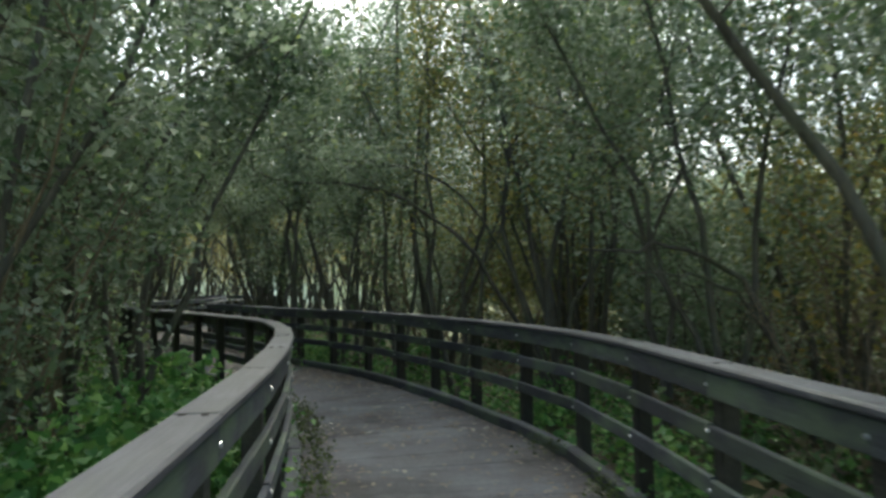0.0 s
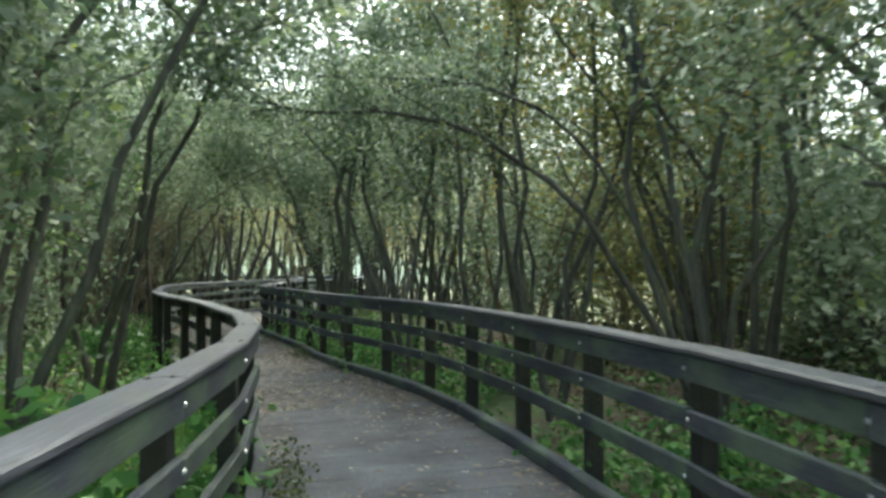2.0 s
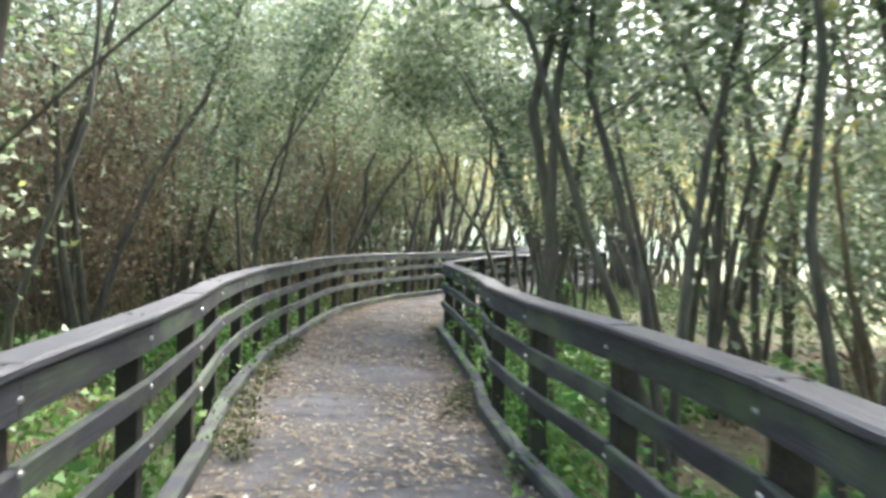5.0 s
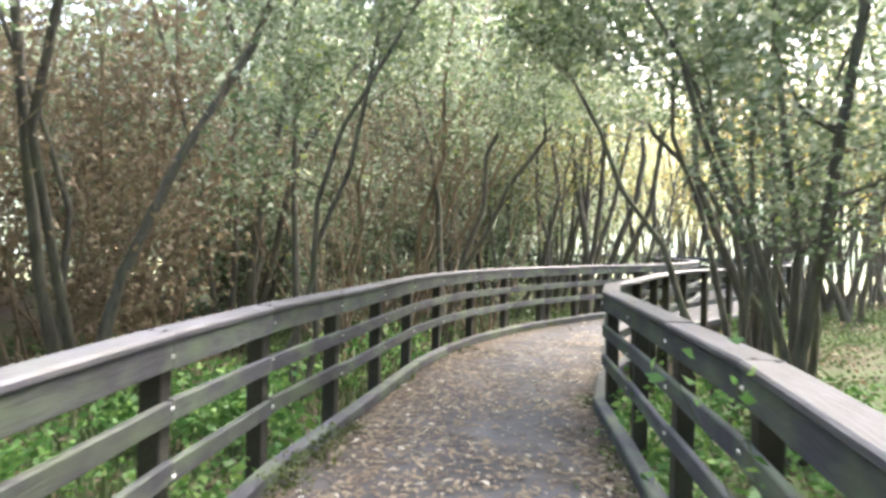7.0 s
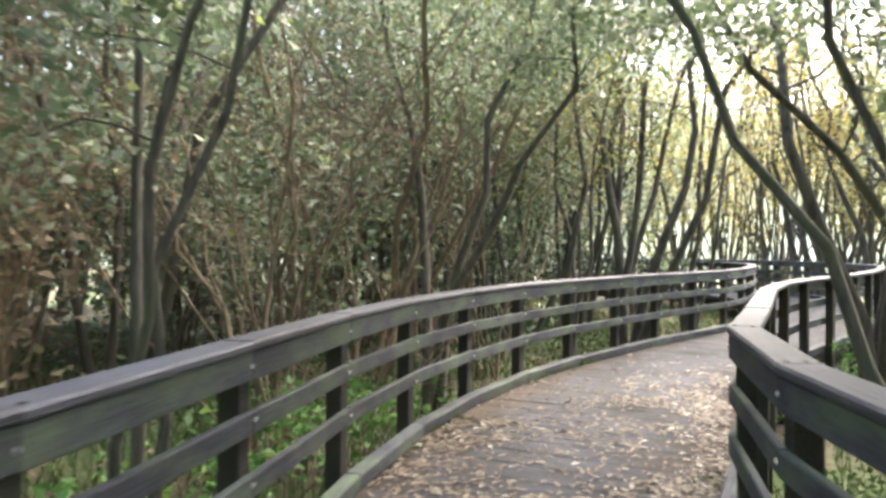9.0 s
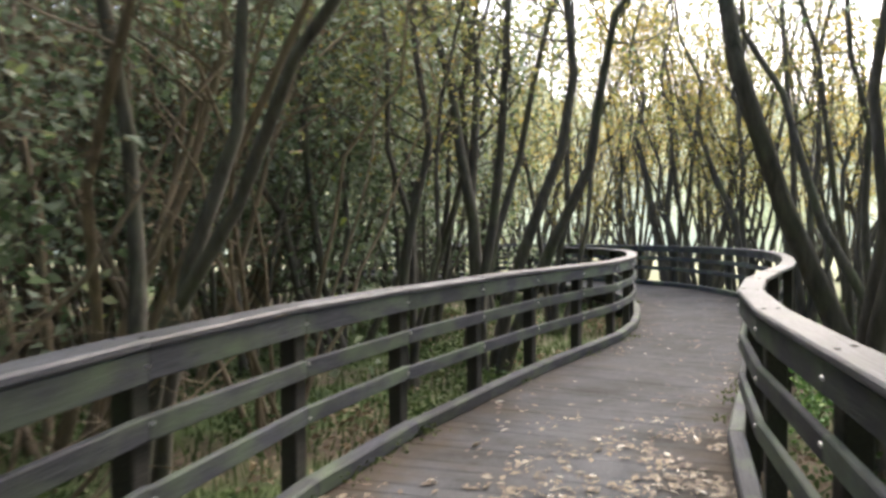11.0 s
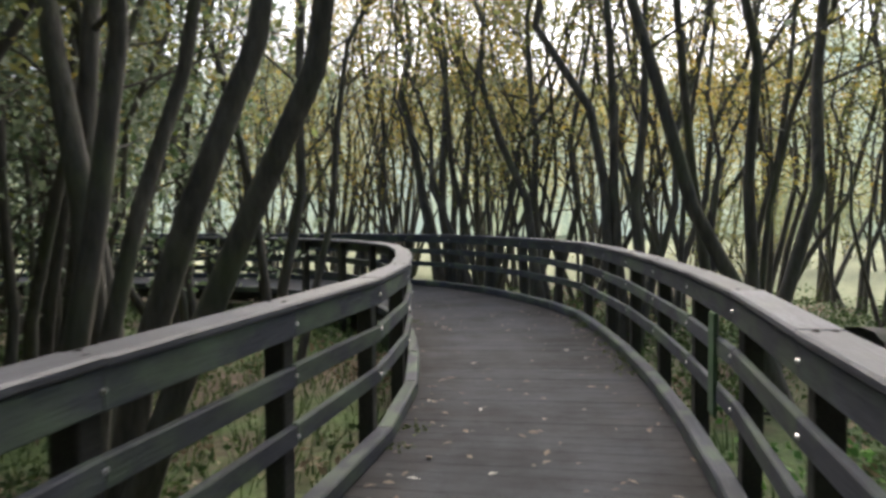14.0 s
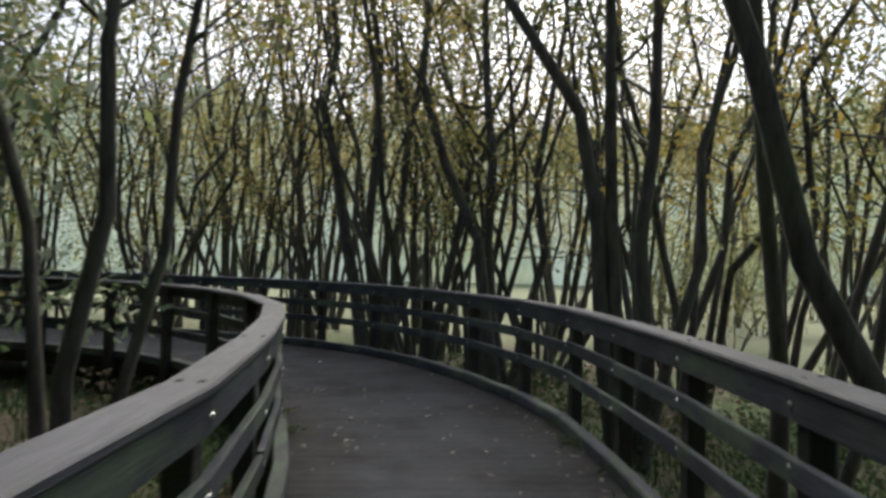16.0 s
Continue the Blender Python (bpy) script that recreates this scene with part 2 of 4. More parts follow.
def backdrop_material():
    m, nt, bs = material("distant_trees_lit_haze")
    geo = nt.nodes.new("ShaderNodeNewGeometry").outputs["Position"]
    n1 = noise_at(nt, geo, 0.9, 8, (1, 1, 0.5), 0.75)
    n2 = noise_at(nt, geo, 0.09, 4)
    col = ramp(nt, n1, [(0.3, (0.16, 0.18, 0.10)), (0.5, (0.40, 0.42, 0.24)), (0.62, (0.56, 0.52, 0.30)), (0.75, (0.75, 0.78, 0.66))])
    # haze painted over the trees as wide pale patches
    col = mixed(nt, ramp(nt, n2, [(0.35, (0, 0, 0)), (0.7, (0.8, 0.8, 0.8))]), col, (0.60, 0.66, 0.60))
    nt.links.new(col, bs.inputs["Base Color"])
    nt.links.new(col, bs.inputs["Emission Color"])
    # the sheet glows by itself, standing in for bright haze behind the stand
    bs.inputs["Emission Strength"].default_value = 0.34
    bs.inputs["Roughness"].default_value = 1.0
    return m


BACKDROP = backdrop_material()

# ------------------------------------------------------------------ mesh helpers
def part(name, bm, mat, parent, label=""):
    me = bpy.data.meshes.new(name)
    bm.to_mesh(me)
    bm.free()
    me.materials.append(mat)
    ob = new(name, me)
    ob.parent = parent
    if label:
        ob["label"] = label
    return ob


def raw_part(name, verts, faces, mat, parent=None, smooth=False):
    me = bpy.data.meshes.new(name)
    me.from_pydata([tuple(v) for v in verts], [], faces)
    me.materials.append(mat)
    if smooth:
        me.shade_smooth()
    ob = new(name, me)
    ob.parent = parent
    return ob


def quads_object(name, quads, mat, parent=None):
    """Many loose quads (n, 4, 3) as one mesh."""
    q = np.asarray(quads, dtype=np.float32)
    n = len(q)
    me = bpy.data.meshes.new(name)
    me.vertices.add(4 * n)
    me.vertices.foreach_set("co", q.reshape(-1))
    me.loops.add(4 * n)
    me.loops.foreach_set("vertex_index", np.arange(4 * n, dtype=np.int32))
    me.polygons.add(n)
    me.polygons.foreach_set("loop_start", np.arange(0, 4 * n, 4, dtype=np.int32))
    me.polygons.foreach_set("loop_total", np.full(n, 4, dtype=np.int32))
    me.update(calc_edges=True)
    me.materials.append(mat)
    ob = new(name, me)
    ob.parent = parent
    return ob


def leaves(rng, centres, size, slim=0.45, droop=0.3, fold=0.18):
    """A pointed, slightly folded leaf at each centre."""
    c = np.asarray(centres, dtype=np.float64)
    n = len(c)
    a = rng.normal(size=(n, 3))
    a[:, 2] = a[:, 2] * 0.6 - droop
    a /= np.linalg.norm(a, axis=1)[:, None]
    b = np.cross(a, rng.normal(size=(n, 3)))
    b /= np.linalg.norm(b, axis=1)[:, None] + 1e-9
    up = np.cross(a, b)
    s = size * rng.uniform(0.65, 1.25, n)[:, None]
    return np.stack([c - a * s * 0.5, c + b * s * slim * 0.5 + up * s * fold, c + a * s * 0.5, c - b * s * slim * 0.5 + up * s * fold], 1)


# ------------------------------------------------------------------ plan of the boardwalk
RAIL_LEFT = [(-0.7, -6.0), (-0.55, -2.0), (-0.5, 0.5), (-0.55, 2.0), (-0.62, 3.5), (-0.78, 5.2), (-1.01, 6.8), (-1.31, 8.1), (-1.8, 9.4), (-2.42, 10.5), (-3.1, 11.7), (-3.79, 12.8),
             (-4.45, 13.75), (-5.05, 14.75), (-5.65, 15.85), (-6.12, 16.95), (-6.6, 18.05), (-7.15, 19.3), (-7.6, 20.6), (-7.87, 21.9), (-8.0, 23.2), (-7.98, 24.4),
             (-7.87, 25.65), (-7.73, 27.0), (-7.55, 28.1), (-7.41, 29.1), (-7.39, 30.2), (-7.51, 31.5), (-7.75, 33.0), (-8.22, 34.7), (-9.2, 36.3), (-10.6, 37.6),
             (-12.6, 38.4), (-15.0, 38.8), (-18.0, 39.0), (-22.0, 38.6)]
RAIL_RIGHT = [(1.2, -6.0), (1.35, -2.0), (1.42, 0.5), (1.45, 3.1), (1.46, 4.6), (1.38, 5.8), (1.2, 6.7), (0.84, 7.9), (0.4, 9.2), (-0.08, 10.4), (-0.64, 11.6), (-1.16, 12.45),
              (-1.82, 13.4), (-2.5, 14.5), (-3.2, 16.0), (-3.82, 17.05), (-4.38, 18.1), (-4.92, 19.05), (-5.25, 20.0), (-5.4, 21.0), (-5.53, 21.95), (-5.74, 23.0), (-5.88, 24.3),
              (-5.91, 25.3), (-5.82, 26.6), (-5.65, 27.7), (-5.51, 29.0), (-5.44, 30.8), (-5.45, 32.0), (-5.51, 33.2), (-5.68, 34.75), (-6.25, 36.45), (-7.3, 38.3), (-8.65, 39.55),
              (-10.6, 40.5), (-13.0, 41.1), (-16.0, 41.4), (-22.0, 41.2)]


def smooth_line(points, step=0.02):
    p = np.array(points, dtype=float)
    out = []
    for i in range(len(p) - 1):
        p0, p1, p2, p3 = p[max(i - 1, 0)], p[i], p[i + 1], p[min(i + 2, len(p) - 1)]
        for u in np.linspace(0, 1, 24, endpoint=False):
            out.append(0.5 * (2 * p1 + (p2 - p0) * u + (2 * p0 - 5 * p1 + 4 * p2 - p3) * u * u + (3 * p1 - p0 - 3 * p2 + p3) * u ** 3))
    out.append(p[-1])
    q = np.array(out)
    s = np.concatenate([[0], np.cumsum(np.linalg.norm(np.diff(q, axis=0), axis=1))])
    d = np.arange(0, s[-1], step)
    return np.stack([np.interp(d, s, q[:, 0]), np.interp(d, s, q[:, 1])], 1)


LINE_L, LINE_R = smooth_line(RAIL_LEFT), smooth_line(RAIL_RIGHT)
STEP = 0.02
MID = np.array([0.5 * (p + LINE_R[np.argmin(np.hypot(LINE_R[:, 0] - p[0], LINE_R[:, 1] - p[1]))]) for p in LINE_L[::10]])


def off_way(x, y):
    """Metres from the middle of the boardwalk."""
    return float(np.min(np.hypot(MID[:, 0] - x, MID[:, 1] - y)))


def at_line(line, d):
    """Place and unit tangent at d metres along a line."""
    i = min(max(int(d / STEP), 2), len(line) - 3)
    t = line[i + 2] - line[i - 2]
    return line[i], t / np.linalg.norm(t)


def board(name, line, d0, d1, inner, outer, z0, z1, side, mat, parent, chamfer=0.006, jig=0.0):
    """A board along a rail line between two stations, mitred at its ends, with eased edges. inner and outer: metres outward from the line."""
    (p0, t0), (p1, t1) = at_line(line, d0), at_line(line, d1)
    n0, n1 = np.array([-t0[1], t0[0]]) * side, np.array([-t1[1], t1[0]]) * side
    along = (p1 - p0) / np.linalg.norm(p1 - p0)
    across = np.array([-along[1], along[0]]) * side
    c = chamfer
    prof = [(inner + c, z0), (outer - c, z0), (outer, z0 + c), (outer, z1 - c), (outer - c, z1), (inner + c, z1), (inner, z1 - c), (inner, z0 + c)]
    wob = random.uniform(-jig, jig), random.uniform(-jig, jig)
    bm = bmesh.new()
    rings = []
    for k, (p, n) in enumerate(((p0, n0), (p1, n1))):
        ring = []
        for o, z in prof:
            w = p + n * o - p0
            ring.append(bm.verts.new((w @ along + (0.0015 if k == 0 else -0.0015), (w @ across) * side, z + wob[k])))
        rings.append(ring)
    for i in range(8):
        bm.faces.new((rings[0][i], rings[0][(i + 1) % 8], rings[1][(i + 1) % 8], rings[1][i]))
    bm.faces.new(rings[0][::-1])
    bm.faces.new(rings[1])
    bmesh.ops.recalc_face_normals(bm, faces=bm.faces)
    ob = part(name, bm, mat, parent)
    ob.matrix_basis = pose(p0[0], p0[1], 0, 0, 0, math.degrees(math.atan2(along[1], along[0])))
    return ob


# ------------------------------------------------------------------ railings
CAP_Z, FASCIA, RAIL_HI, RAIL_LO, KERB = (0.983, 1.022), (0.862, 0.981), (0.638, 0.732), (0.385, 0.478), (0.004, 0.105)


def bolt_mesh(name, radius, height, mat):
    bm = bmesh.new()
    bmesh.ops.create_cone(bm, cap_ends=True, segments=8, radius1=radius, radius2=radius * 0.7, depth=height)
    me = bpy.data.meshes.new(name)
    bm.to_mesh(me)
    bm.free()
    me.materials.append(mat)
    return me


FACE_BOLT = bolt_mesh("bolt", 0.011, 0.008, BOLT)
TOP_BOLT = bolt_mesh("cap_bolt", 0.014, 0.004, HOLE_SHADE)


def railing(name, line, side, start, bay, label):
    top = tagged(new(name), label, "railing", "boardwalk railings")
    stations = np.arange(start, len(line) * STEP - 0.2, bay)
    for k, d in enumerate(stations):
        p, t = at_line(line, d)
        out = np.array([-t[1], t[0]]) * side
        bm = bmesh.new()
        bmesh.ops.create_cube(bm, size=1)
        for v in bm.verts:
            v.co = Vector((v.co.x * 0.105, v.co.y * 0.095, -0.62 + (v.co.z + 0.5) * (0.981 + 0.62)))
        bmesh.ops.bevel(bm, geom=bm.edges[:], offset=0.006, segments=1, affect="EDGES")
        c = p + out * (0.042 + 0.048)
        post = part("post", bm, WOOD_POST, top)
        post.matrix_basis = pose(c[0], c[1], 0, random.uniform(-0.6, 0.6), random.uniform(-0.6, 0.6), math.degrees(math.atan2(t[1], t[0])))
        for z in (0.92, 0.69 + random.uniform(-0.02, 0.02), 0.43 + random.uniform(-0.02, 0.02)):
            b = new("bolt", FACE_BOLT)
            b.parent = post
            q = p - out * 0.003 + t * random.uniform(-0.02, 0.02)
            b.matrix_basis = post.matrix_basis.inverted() @ Matrix.Translation((q[0], q[1], z)) @ Vector((-out[0], -out[1], 0)).to_track_quat("Z", "Y").to_matrix().to_4x4()
        for o in (0.035, 0.11):
            b = new("cap_bolt", TOP_BOLT)
            b.parent = top
            q = p + out * (o + random.uniform(-0.01, 0.01)) + t * random.uniform(-0.05, 0.05)
            b.matrix_basis = Matrix.Translation((q[0], q[1], CAP_Z[1] + 0.001))
        if k + 1 < len(stations):
            e = stations[k + 1]
            m = 0.5 * (d + e)
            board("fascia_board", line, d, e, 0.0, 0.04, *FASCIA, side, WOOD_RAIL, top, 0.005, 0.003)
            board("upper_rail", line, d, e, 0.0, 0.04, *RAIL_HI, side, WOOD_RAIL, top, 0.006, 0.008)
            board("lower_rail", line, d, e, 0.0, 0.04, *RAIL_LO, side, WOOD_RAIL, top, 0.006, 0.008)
            board("kerb_board", line, d, e, -0.065, 0.04, *KERB, side, WOOD_RAIL, top, 0.012, 0.004)
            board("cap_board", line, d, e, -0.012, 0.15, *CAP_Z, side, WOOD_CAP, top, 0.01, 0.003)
    return top


left_rail = railing("railing", LINE_L, 1, 0.86, 1.24, "weathered grey timber railing with bolted cap boards")
right_rail = railing("railing", LINE_R, -1, 0.96, 1.21, "weathered grey timber railing with bolted cap boards")

# ------------------------------------------------------------------ ground
def eased(u):
    u = min(max(u, 0.0), 1.0)
    return u * u * (3 - 2 * u)


def ground_z(x, y):
    """Height of the woodland floor: a low bank rises left of the middle stretch."""
    z = -0.5 + 0.07 * noise.noise(Vector((x * 0.35, y * 0.35, 0))) + 0.04 * noise.noise(Vector((x * 1.1, y * 1.1, 5)))
    if x < 0 and 7 < y < 27:
        d = np.hypot(LINE_L[::10, 0] - x, LINE_L[::10, 1] - y)
        k = int(np.argmin(d))
        if x < LINE_L[::10, 0][k]:
            z += 0.85 * eased((d[k] - 1.5) / 9) * eased((y - 7) / 5) * eased((27 - y) / 6)
    return z


def build_ground():
    rng = np.random.default_rng(3)
    xs = np.concatenate([[-900, -400, -150, -80], np.arange(-45, 30.1, 1.0), [60, 120, 400, 900]])
    ys = np.concatenate([[-900, -400, -150, -60], np.arange(-15, 70.1, 1.0), [110, 200, 500, 900]])
    verts = [(x, y, ground_z(x, y)) for y in ys for x in xs]
    w = len(xs)
    faces = [(j * w + i, j * w + i + 1, (j + 1) * w + i + 1, (j + 1) * w + i) for j in range(len(ys) - 1) for i in range(w - 1)]
    ob = raw_part("ground", verts, faces, GROUND, smooth=True)
    return tagged(ob, "damp woodland floor with leaf litter and grass patches", "ground", kind="structure")


build_ground()


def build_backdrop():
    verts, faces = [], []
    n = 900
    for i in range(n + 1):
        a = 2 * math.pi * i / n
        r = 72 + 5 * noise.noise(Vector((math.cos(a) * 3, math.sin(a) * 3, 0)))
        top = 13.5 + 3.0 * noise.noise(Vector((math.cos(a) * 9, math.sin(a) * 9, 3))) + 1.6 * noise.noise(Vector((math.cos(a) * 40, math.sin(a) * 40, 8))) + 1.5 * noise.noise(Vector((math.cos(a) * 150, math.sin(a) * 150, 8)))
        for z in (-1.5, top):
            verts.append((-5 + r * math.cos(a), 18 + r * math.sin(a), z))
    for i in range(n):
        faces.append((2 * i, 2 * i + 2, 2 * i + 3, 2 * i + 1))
    return tagged(raw_part("backdrop", verts, faces, BACKDROP), "backdrop sheet of distant trees with painted, glowing haze", "backdrop", kind="structure")


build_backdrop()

# ------------------------------------------------------------------ trees
def tube(verts, faces, pts, radii, sides):
    base = len(verts)
    n = len(pts)
    for i in range(n):
        d = pts[min(i + 1, n - 1)] - pts[max(i - 1, 0)]
        d = d / (np.linalg.norm(d) + 1e-9)
        ref = np.array([1.0, 0, 0]) if abs(d[0]) < 0.8 else np.array([0, 1.0, 0])
        u = np.cross(d, ref)
        u /= np.linalg.norm(u)
        v = np.cross(d, u)
        for k in range(sides):
            a = 2 * math.pi * k / sides
            verts.append(pts[i] + radii[i] * (math.cos(a) * u + math.sin(a) * v))
    for i in range(n - 1):
        for k in range(sides):
            a, b = base + i * sides + k, base + i * sides + (k + 1) % sides
            faces.append((a, b, b + sides, a + sides))


def bend(rng, p0, direction, length, n, wobble, rise=0.0):
    """A wandering line that starts at p0 in a direction."""
    pts = [np.array(p0, dtype=float)]
    d = np.array(direction, dtype=float)
    d /= np.linalg.norm(d)
    for _ in range(n):
        d = d + rng.normal(size=3) * wobble + np.array([0, 0, rise])
        d /= np.linalg.norm(d)
        pts.append(pts[-1] + d * length / n)
    return np.array(pts)


def grow(rng, stem, radius, branches, twigs, low, leaf_spots, verts, faces, spread=1.0, flat=0.35, at=None):
    """One stem with its branches and twigs; the ends of the twigs are noted for leaves."""
    n = len(stem)
    h = np.linalg.norm(stem[-1] - stem[0])
    rad = [radius * (1.25 if i == 0 else 1.0) * (1 - 0.86 * i / (n - 1)) + 0.004 for i in range(n)]
    tube(verts, faces, stem, rad, 7 if radius > 0.05 else 5)
    for _ in range(branches):
        u = low + (0.97 - low) * rng.random() ** 0.8
        x = u * (n - 1)
        i = min(int(x), n - 2)
        p = stem[i] + (stem[i + 1] - stem[i]) * (x - i)
        ang = rng.uniform(0, 2 * math.pi)
        d = np.array([math.cos(ang), math.sin(ang), rng.uniform(flat - 0.3, flat + 0.7)])
        length = spread * rng.uniform(0.6, 1.3) * (0.24 * h * (1.05 - u) + 0.5)
        br = bend(rng, p, d, length, 5, 0.16, 0.05)
        if at is not None and any(q[2] < 3.3 and off_way(q[0] + at[0], q[1] + at[1]) < 1.7 for q in br):
            continue
        r0 = max(0.006, 0.38 * radius * (1.1 - u))
        tube(verts, faces, br, [r0 * (1 - 0.8 * k / 5) + 0.002 for k in range(6)], 3)
        for _ in range(twigs):
            j = rng.integers(1, 6)
            tw = bend(rng, br[j], (br[j] - br[j - 1]) / length * 5 + rng.normal(size=3) * 0.7, length * rng.uniform(0.25, 0.55), 2, 0.25)
            tube(verts, faces, tw, [0.005, 0.0035, 0.002], 3)
            leaf_spots.extend(tw[1:])
        leaf_spots.extend(br[2:])


def make_tree(name, seed, stems, bark, leaf, leaf_count, leaf_size, branches, twigs, low, scatter, label, category="tree", spread=1.0, slim=0.45, power=1.25, bowed=0.05, at=None):
    """stems: (foot x, foot y, head x, head y, height, radius) about the foot of the tree."""
    rng = np.random.default_rng(seed)
    top = tagged(new(name), label, category)
    spots = []
    for fx, fy, hx, hy, h, r in stems:
        n = 9
        line = []
        bow = rng.normal(size=2) * bowed * h
        for i in range(n):
            u = i / (n - 1)
            k = math.sin(math.pi * u)
            line.append(np.array([fx + (hx - fx) * u ** power + bow[0] * k, fy + (hy - fy) * u ** power + bow[1] * k, h * u]) + rng.normal(size=3) * 0.016 * h * min(1, 3 * u) * np.array([1, 1, 0.2]))
        verts, faces = [], []
        grow(rng, np.array(line), r, branches, twigs, low, spots, verts, faces, spread, at=at)
        raw_part("trunk", verts, faces, bark, top, smooth=True)
    spots = np.array(spots)
    pick = spots[rng.integers(0, len(spots), leaf_count)] + np.clip(rng.normal(size=(leaf_count, 3)), -1.8, 1.8) * scatter
    pick[:, 2] = np.maximum(pick[:, 2], 0.15)
    if at is not None:
        # nothing hangs into the headroom over the deck
        d = np.min(np.hypot(MID[:, 0][None, :] - (pick[:, 0] + at[0])[:, None], MID[:, 1][None, :] - (pick[:, 1] + at[1])[:, None]), axis=1)
        pick = pick[(d > 1.75) | (pick[:, 2] > 3.5)]
    quads_object("crown", leaves(rng, pick, leaf_size, slim), leaf, top)
    return top


def clump(rng, count, h, splay, r):
    out = []
    for i in range(count):
        a = 2 * math.pi * (i + rng.uniform(-0.3, 0.3)) / count
        f = rng.uniform(0.1, 0.3)
        s = splay * rng.uniform(0.4, 1.2)
        out.append((f * math.cos(a), f * math.sin(a), s * math.cos(a), s * math.sin(a), h * rng.uniform(0.75, 1.1), r * rng.uniform(0.6, 1.2)))
    return out


rng0 = np.random.default_rng(11)
L_DENSE = "leafy grey-green willow with several thin leaning stems"
L_THIN = "slender dark-stemmed alder clump with sparse olive leaves"
L_BARE = "tall thin-stemmed tree with few yellowing leaves"
DENSE = [make_tree("tree", 20 + k, clump(rng0, 4, 6.6, 2.4, 0.05), BARK_LIT, LEAF_GREY, 6700, 0.112, 15, 3, 0.08, 0.24, L_DENSE, spread=1.2, slim=0.52) for k in range(4)]
FAR = [make_tree("tree", 30 + k, clump(rng0, 4, 7.0, 2.4, 0.05), BARK_LIT, LEAF_GREY, 2400, 0.2, 9, 2, 0.06, 0.3, L_DENSE, spread=1.3, slim=0.5) for k in range(3)]
THIN = [make_tree("tree", 40 + k, clump(rng0, 5, 9.2, 3.2, 0.055), BARK, LEAF_OLIVE, 2900, 0.115, 12, 3, 0.25, 0.22, L_THIN, power=1.4) for k in range(5)]
BARE = [make_tree("tree", 60 + k, clump(rng0, 4, 8.5, 2.6, 0.055), BARK, LEAF_GOLD, 1500, 0.085, 11, 2, 0.3, 0.2, L_BARE, spread=0.8) for k in range(4)]
LEAFY = [make_tree("tree", 70 + k, clump(rng0, 5, 9.0, 3.8, 0.048), BARK_LIT, LEAF_GREY, 6600, 0.105, 14, 3, 0.36, 0.34, "tall grey-green willow with bare lower stems", power=1.5, slim=0.52) for k in range(3)]
SLIM = [make_tree("tree", 72 + k, clump(rng0, 5, 8.5, 3.4, 0.042), BARK_LIT, LEAF_OLIVE, 5000, 0.105, 13, 2, 0.12, 0.3, "slender leaning stems with olive-green leaves", power=1.4) for k in range(3)]
WILLOW = [make_tree("tree", 75 + k, clump(rng0, 6, 8.0, 3.6, 0.045), BARK_BROWN, LEAF_GREY, 5000, 0.095, 13, 3, 0.22, 0.28, "vase-shaped willow clump with brown stems", power=1.3, bowed=0.07) for k in range(2)]
GOLD = [make_tree("tree", 80 + k, clump(rng0, 3, 8.5, 1.8, 0.06), BARK, LEAF_GOLD, 2400, 0.11, 9, 2, 0.25, 0.25, "thin autumn tree with golden leaves") for k in range(2)]
SHRUB = [make_tree("shrub", 90 + k, clump(rng0, 9, 4.6, 2.6, 0.024), BARK_BROWN, LEAF_BROWN, 900, 0.065, 6, 2, 0.25, 0.14, "dry brown twiggy shrub beside the boardwalk", "shrub") for k in range(2)]
BUSH = [make_tree("bush", 95 + k, clump(rng0, 6, 2.6, 1.4, 0.02), BARK, LEAF_GREY, 2100, 0.11, 7, 2, 0.05, 0.2, "low grey-green leafy bush", "bush", slim=0.55) for k in range(2)]

SCRUB = [make_tree("bush", 98 + k, clump(rng0, 6, 2.4, 1.5, 0.02), BARK, LEAF_OLIVE, 1500, 0.09, 6, 2, 0.05, 0.18, "low olive scrub at the edge of the meadow", "bush") for k in range(2)]

HEDGE = [make_tree("bush", 105 + k, clump(rng0, 7, 3.7, 2.2, 0.024), BARK_BROWN, leaf, 3200, 0.1, 8, 2, 0.05, 0.3, "tangled olive-green thicket of thin stems", "bush", slim=0.55) for k, leaf in enumerate((LEAF_OLIVE, LEAF_GREY, LEAF_BROWN))]

TAKEN = []
USED = set()
ALL_LINE = np.concatenate([LINE_L[::10], LINE_R[::10]])


CELL = 0.1
_gx, _gy = np.meshgrid(np.arange(-24, 6, CELL), np.arange(-8, 44, CELL), indexing="ij")
OVER_WAY = np.zeros(_gx.shape, dtype=bool)
for _p in MID[::2]:
    OVER_WAY |= (_gx - _p[0]) ** 2 + (_gy - _p[1]) ** 2 < 1.45 ** 2
LOW = {}


def low_points(model):
    """The points of a tree's limbs and leaves, about its foot, thinned out."""
    if model.name not in LOW:
        out = []
        for ob in model.children:
            q = np.empty(3 * len(ob.data.vertices), dtype=np.float32)
            ob.data.vertices.foreach_get("co", q)
            out.append(q.reshape(-1, 3)[::2])
        LOW[model.name] = np.concatenate(out)
    return LOW[model.name]


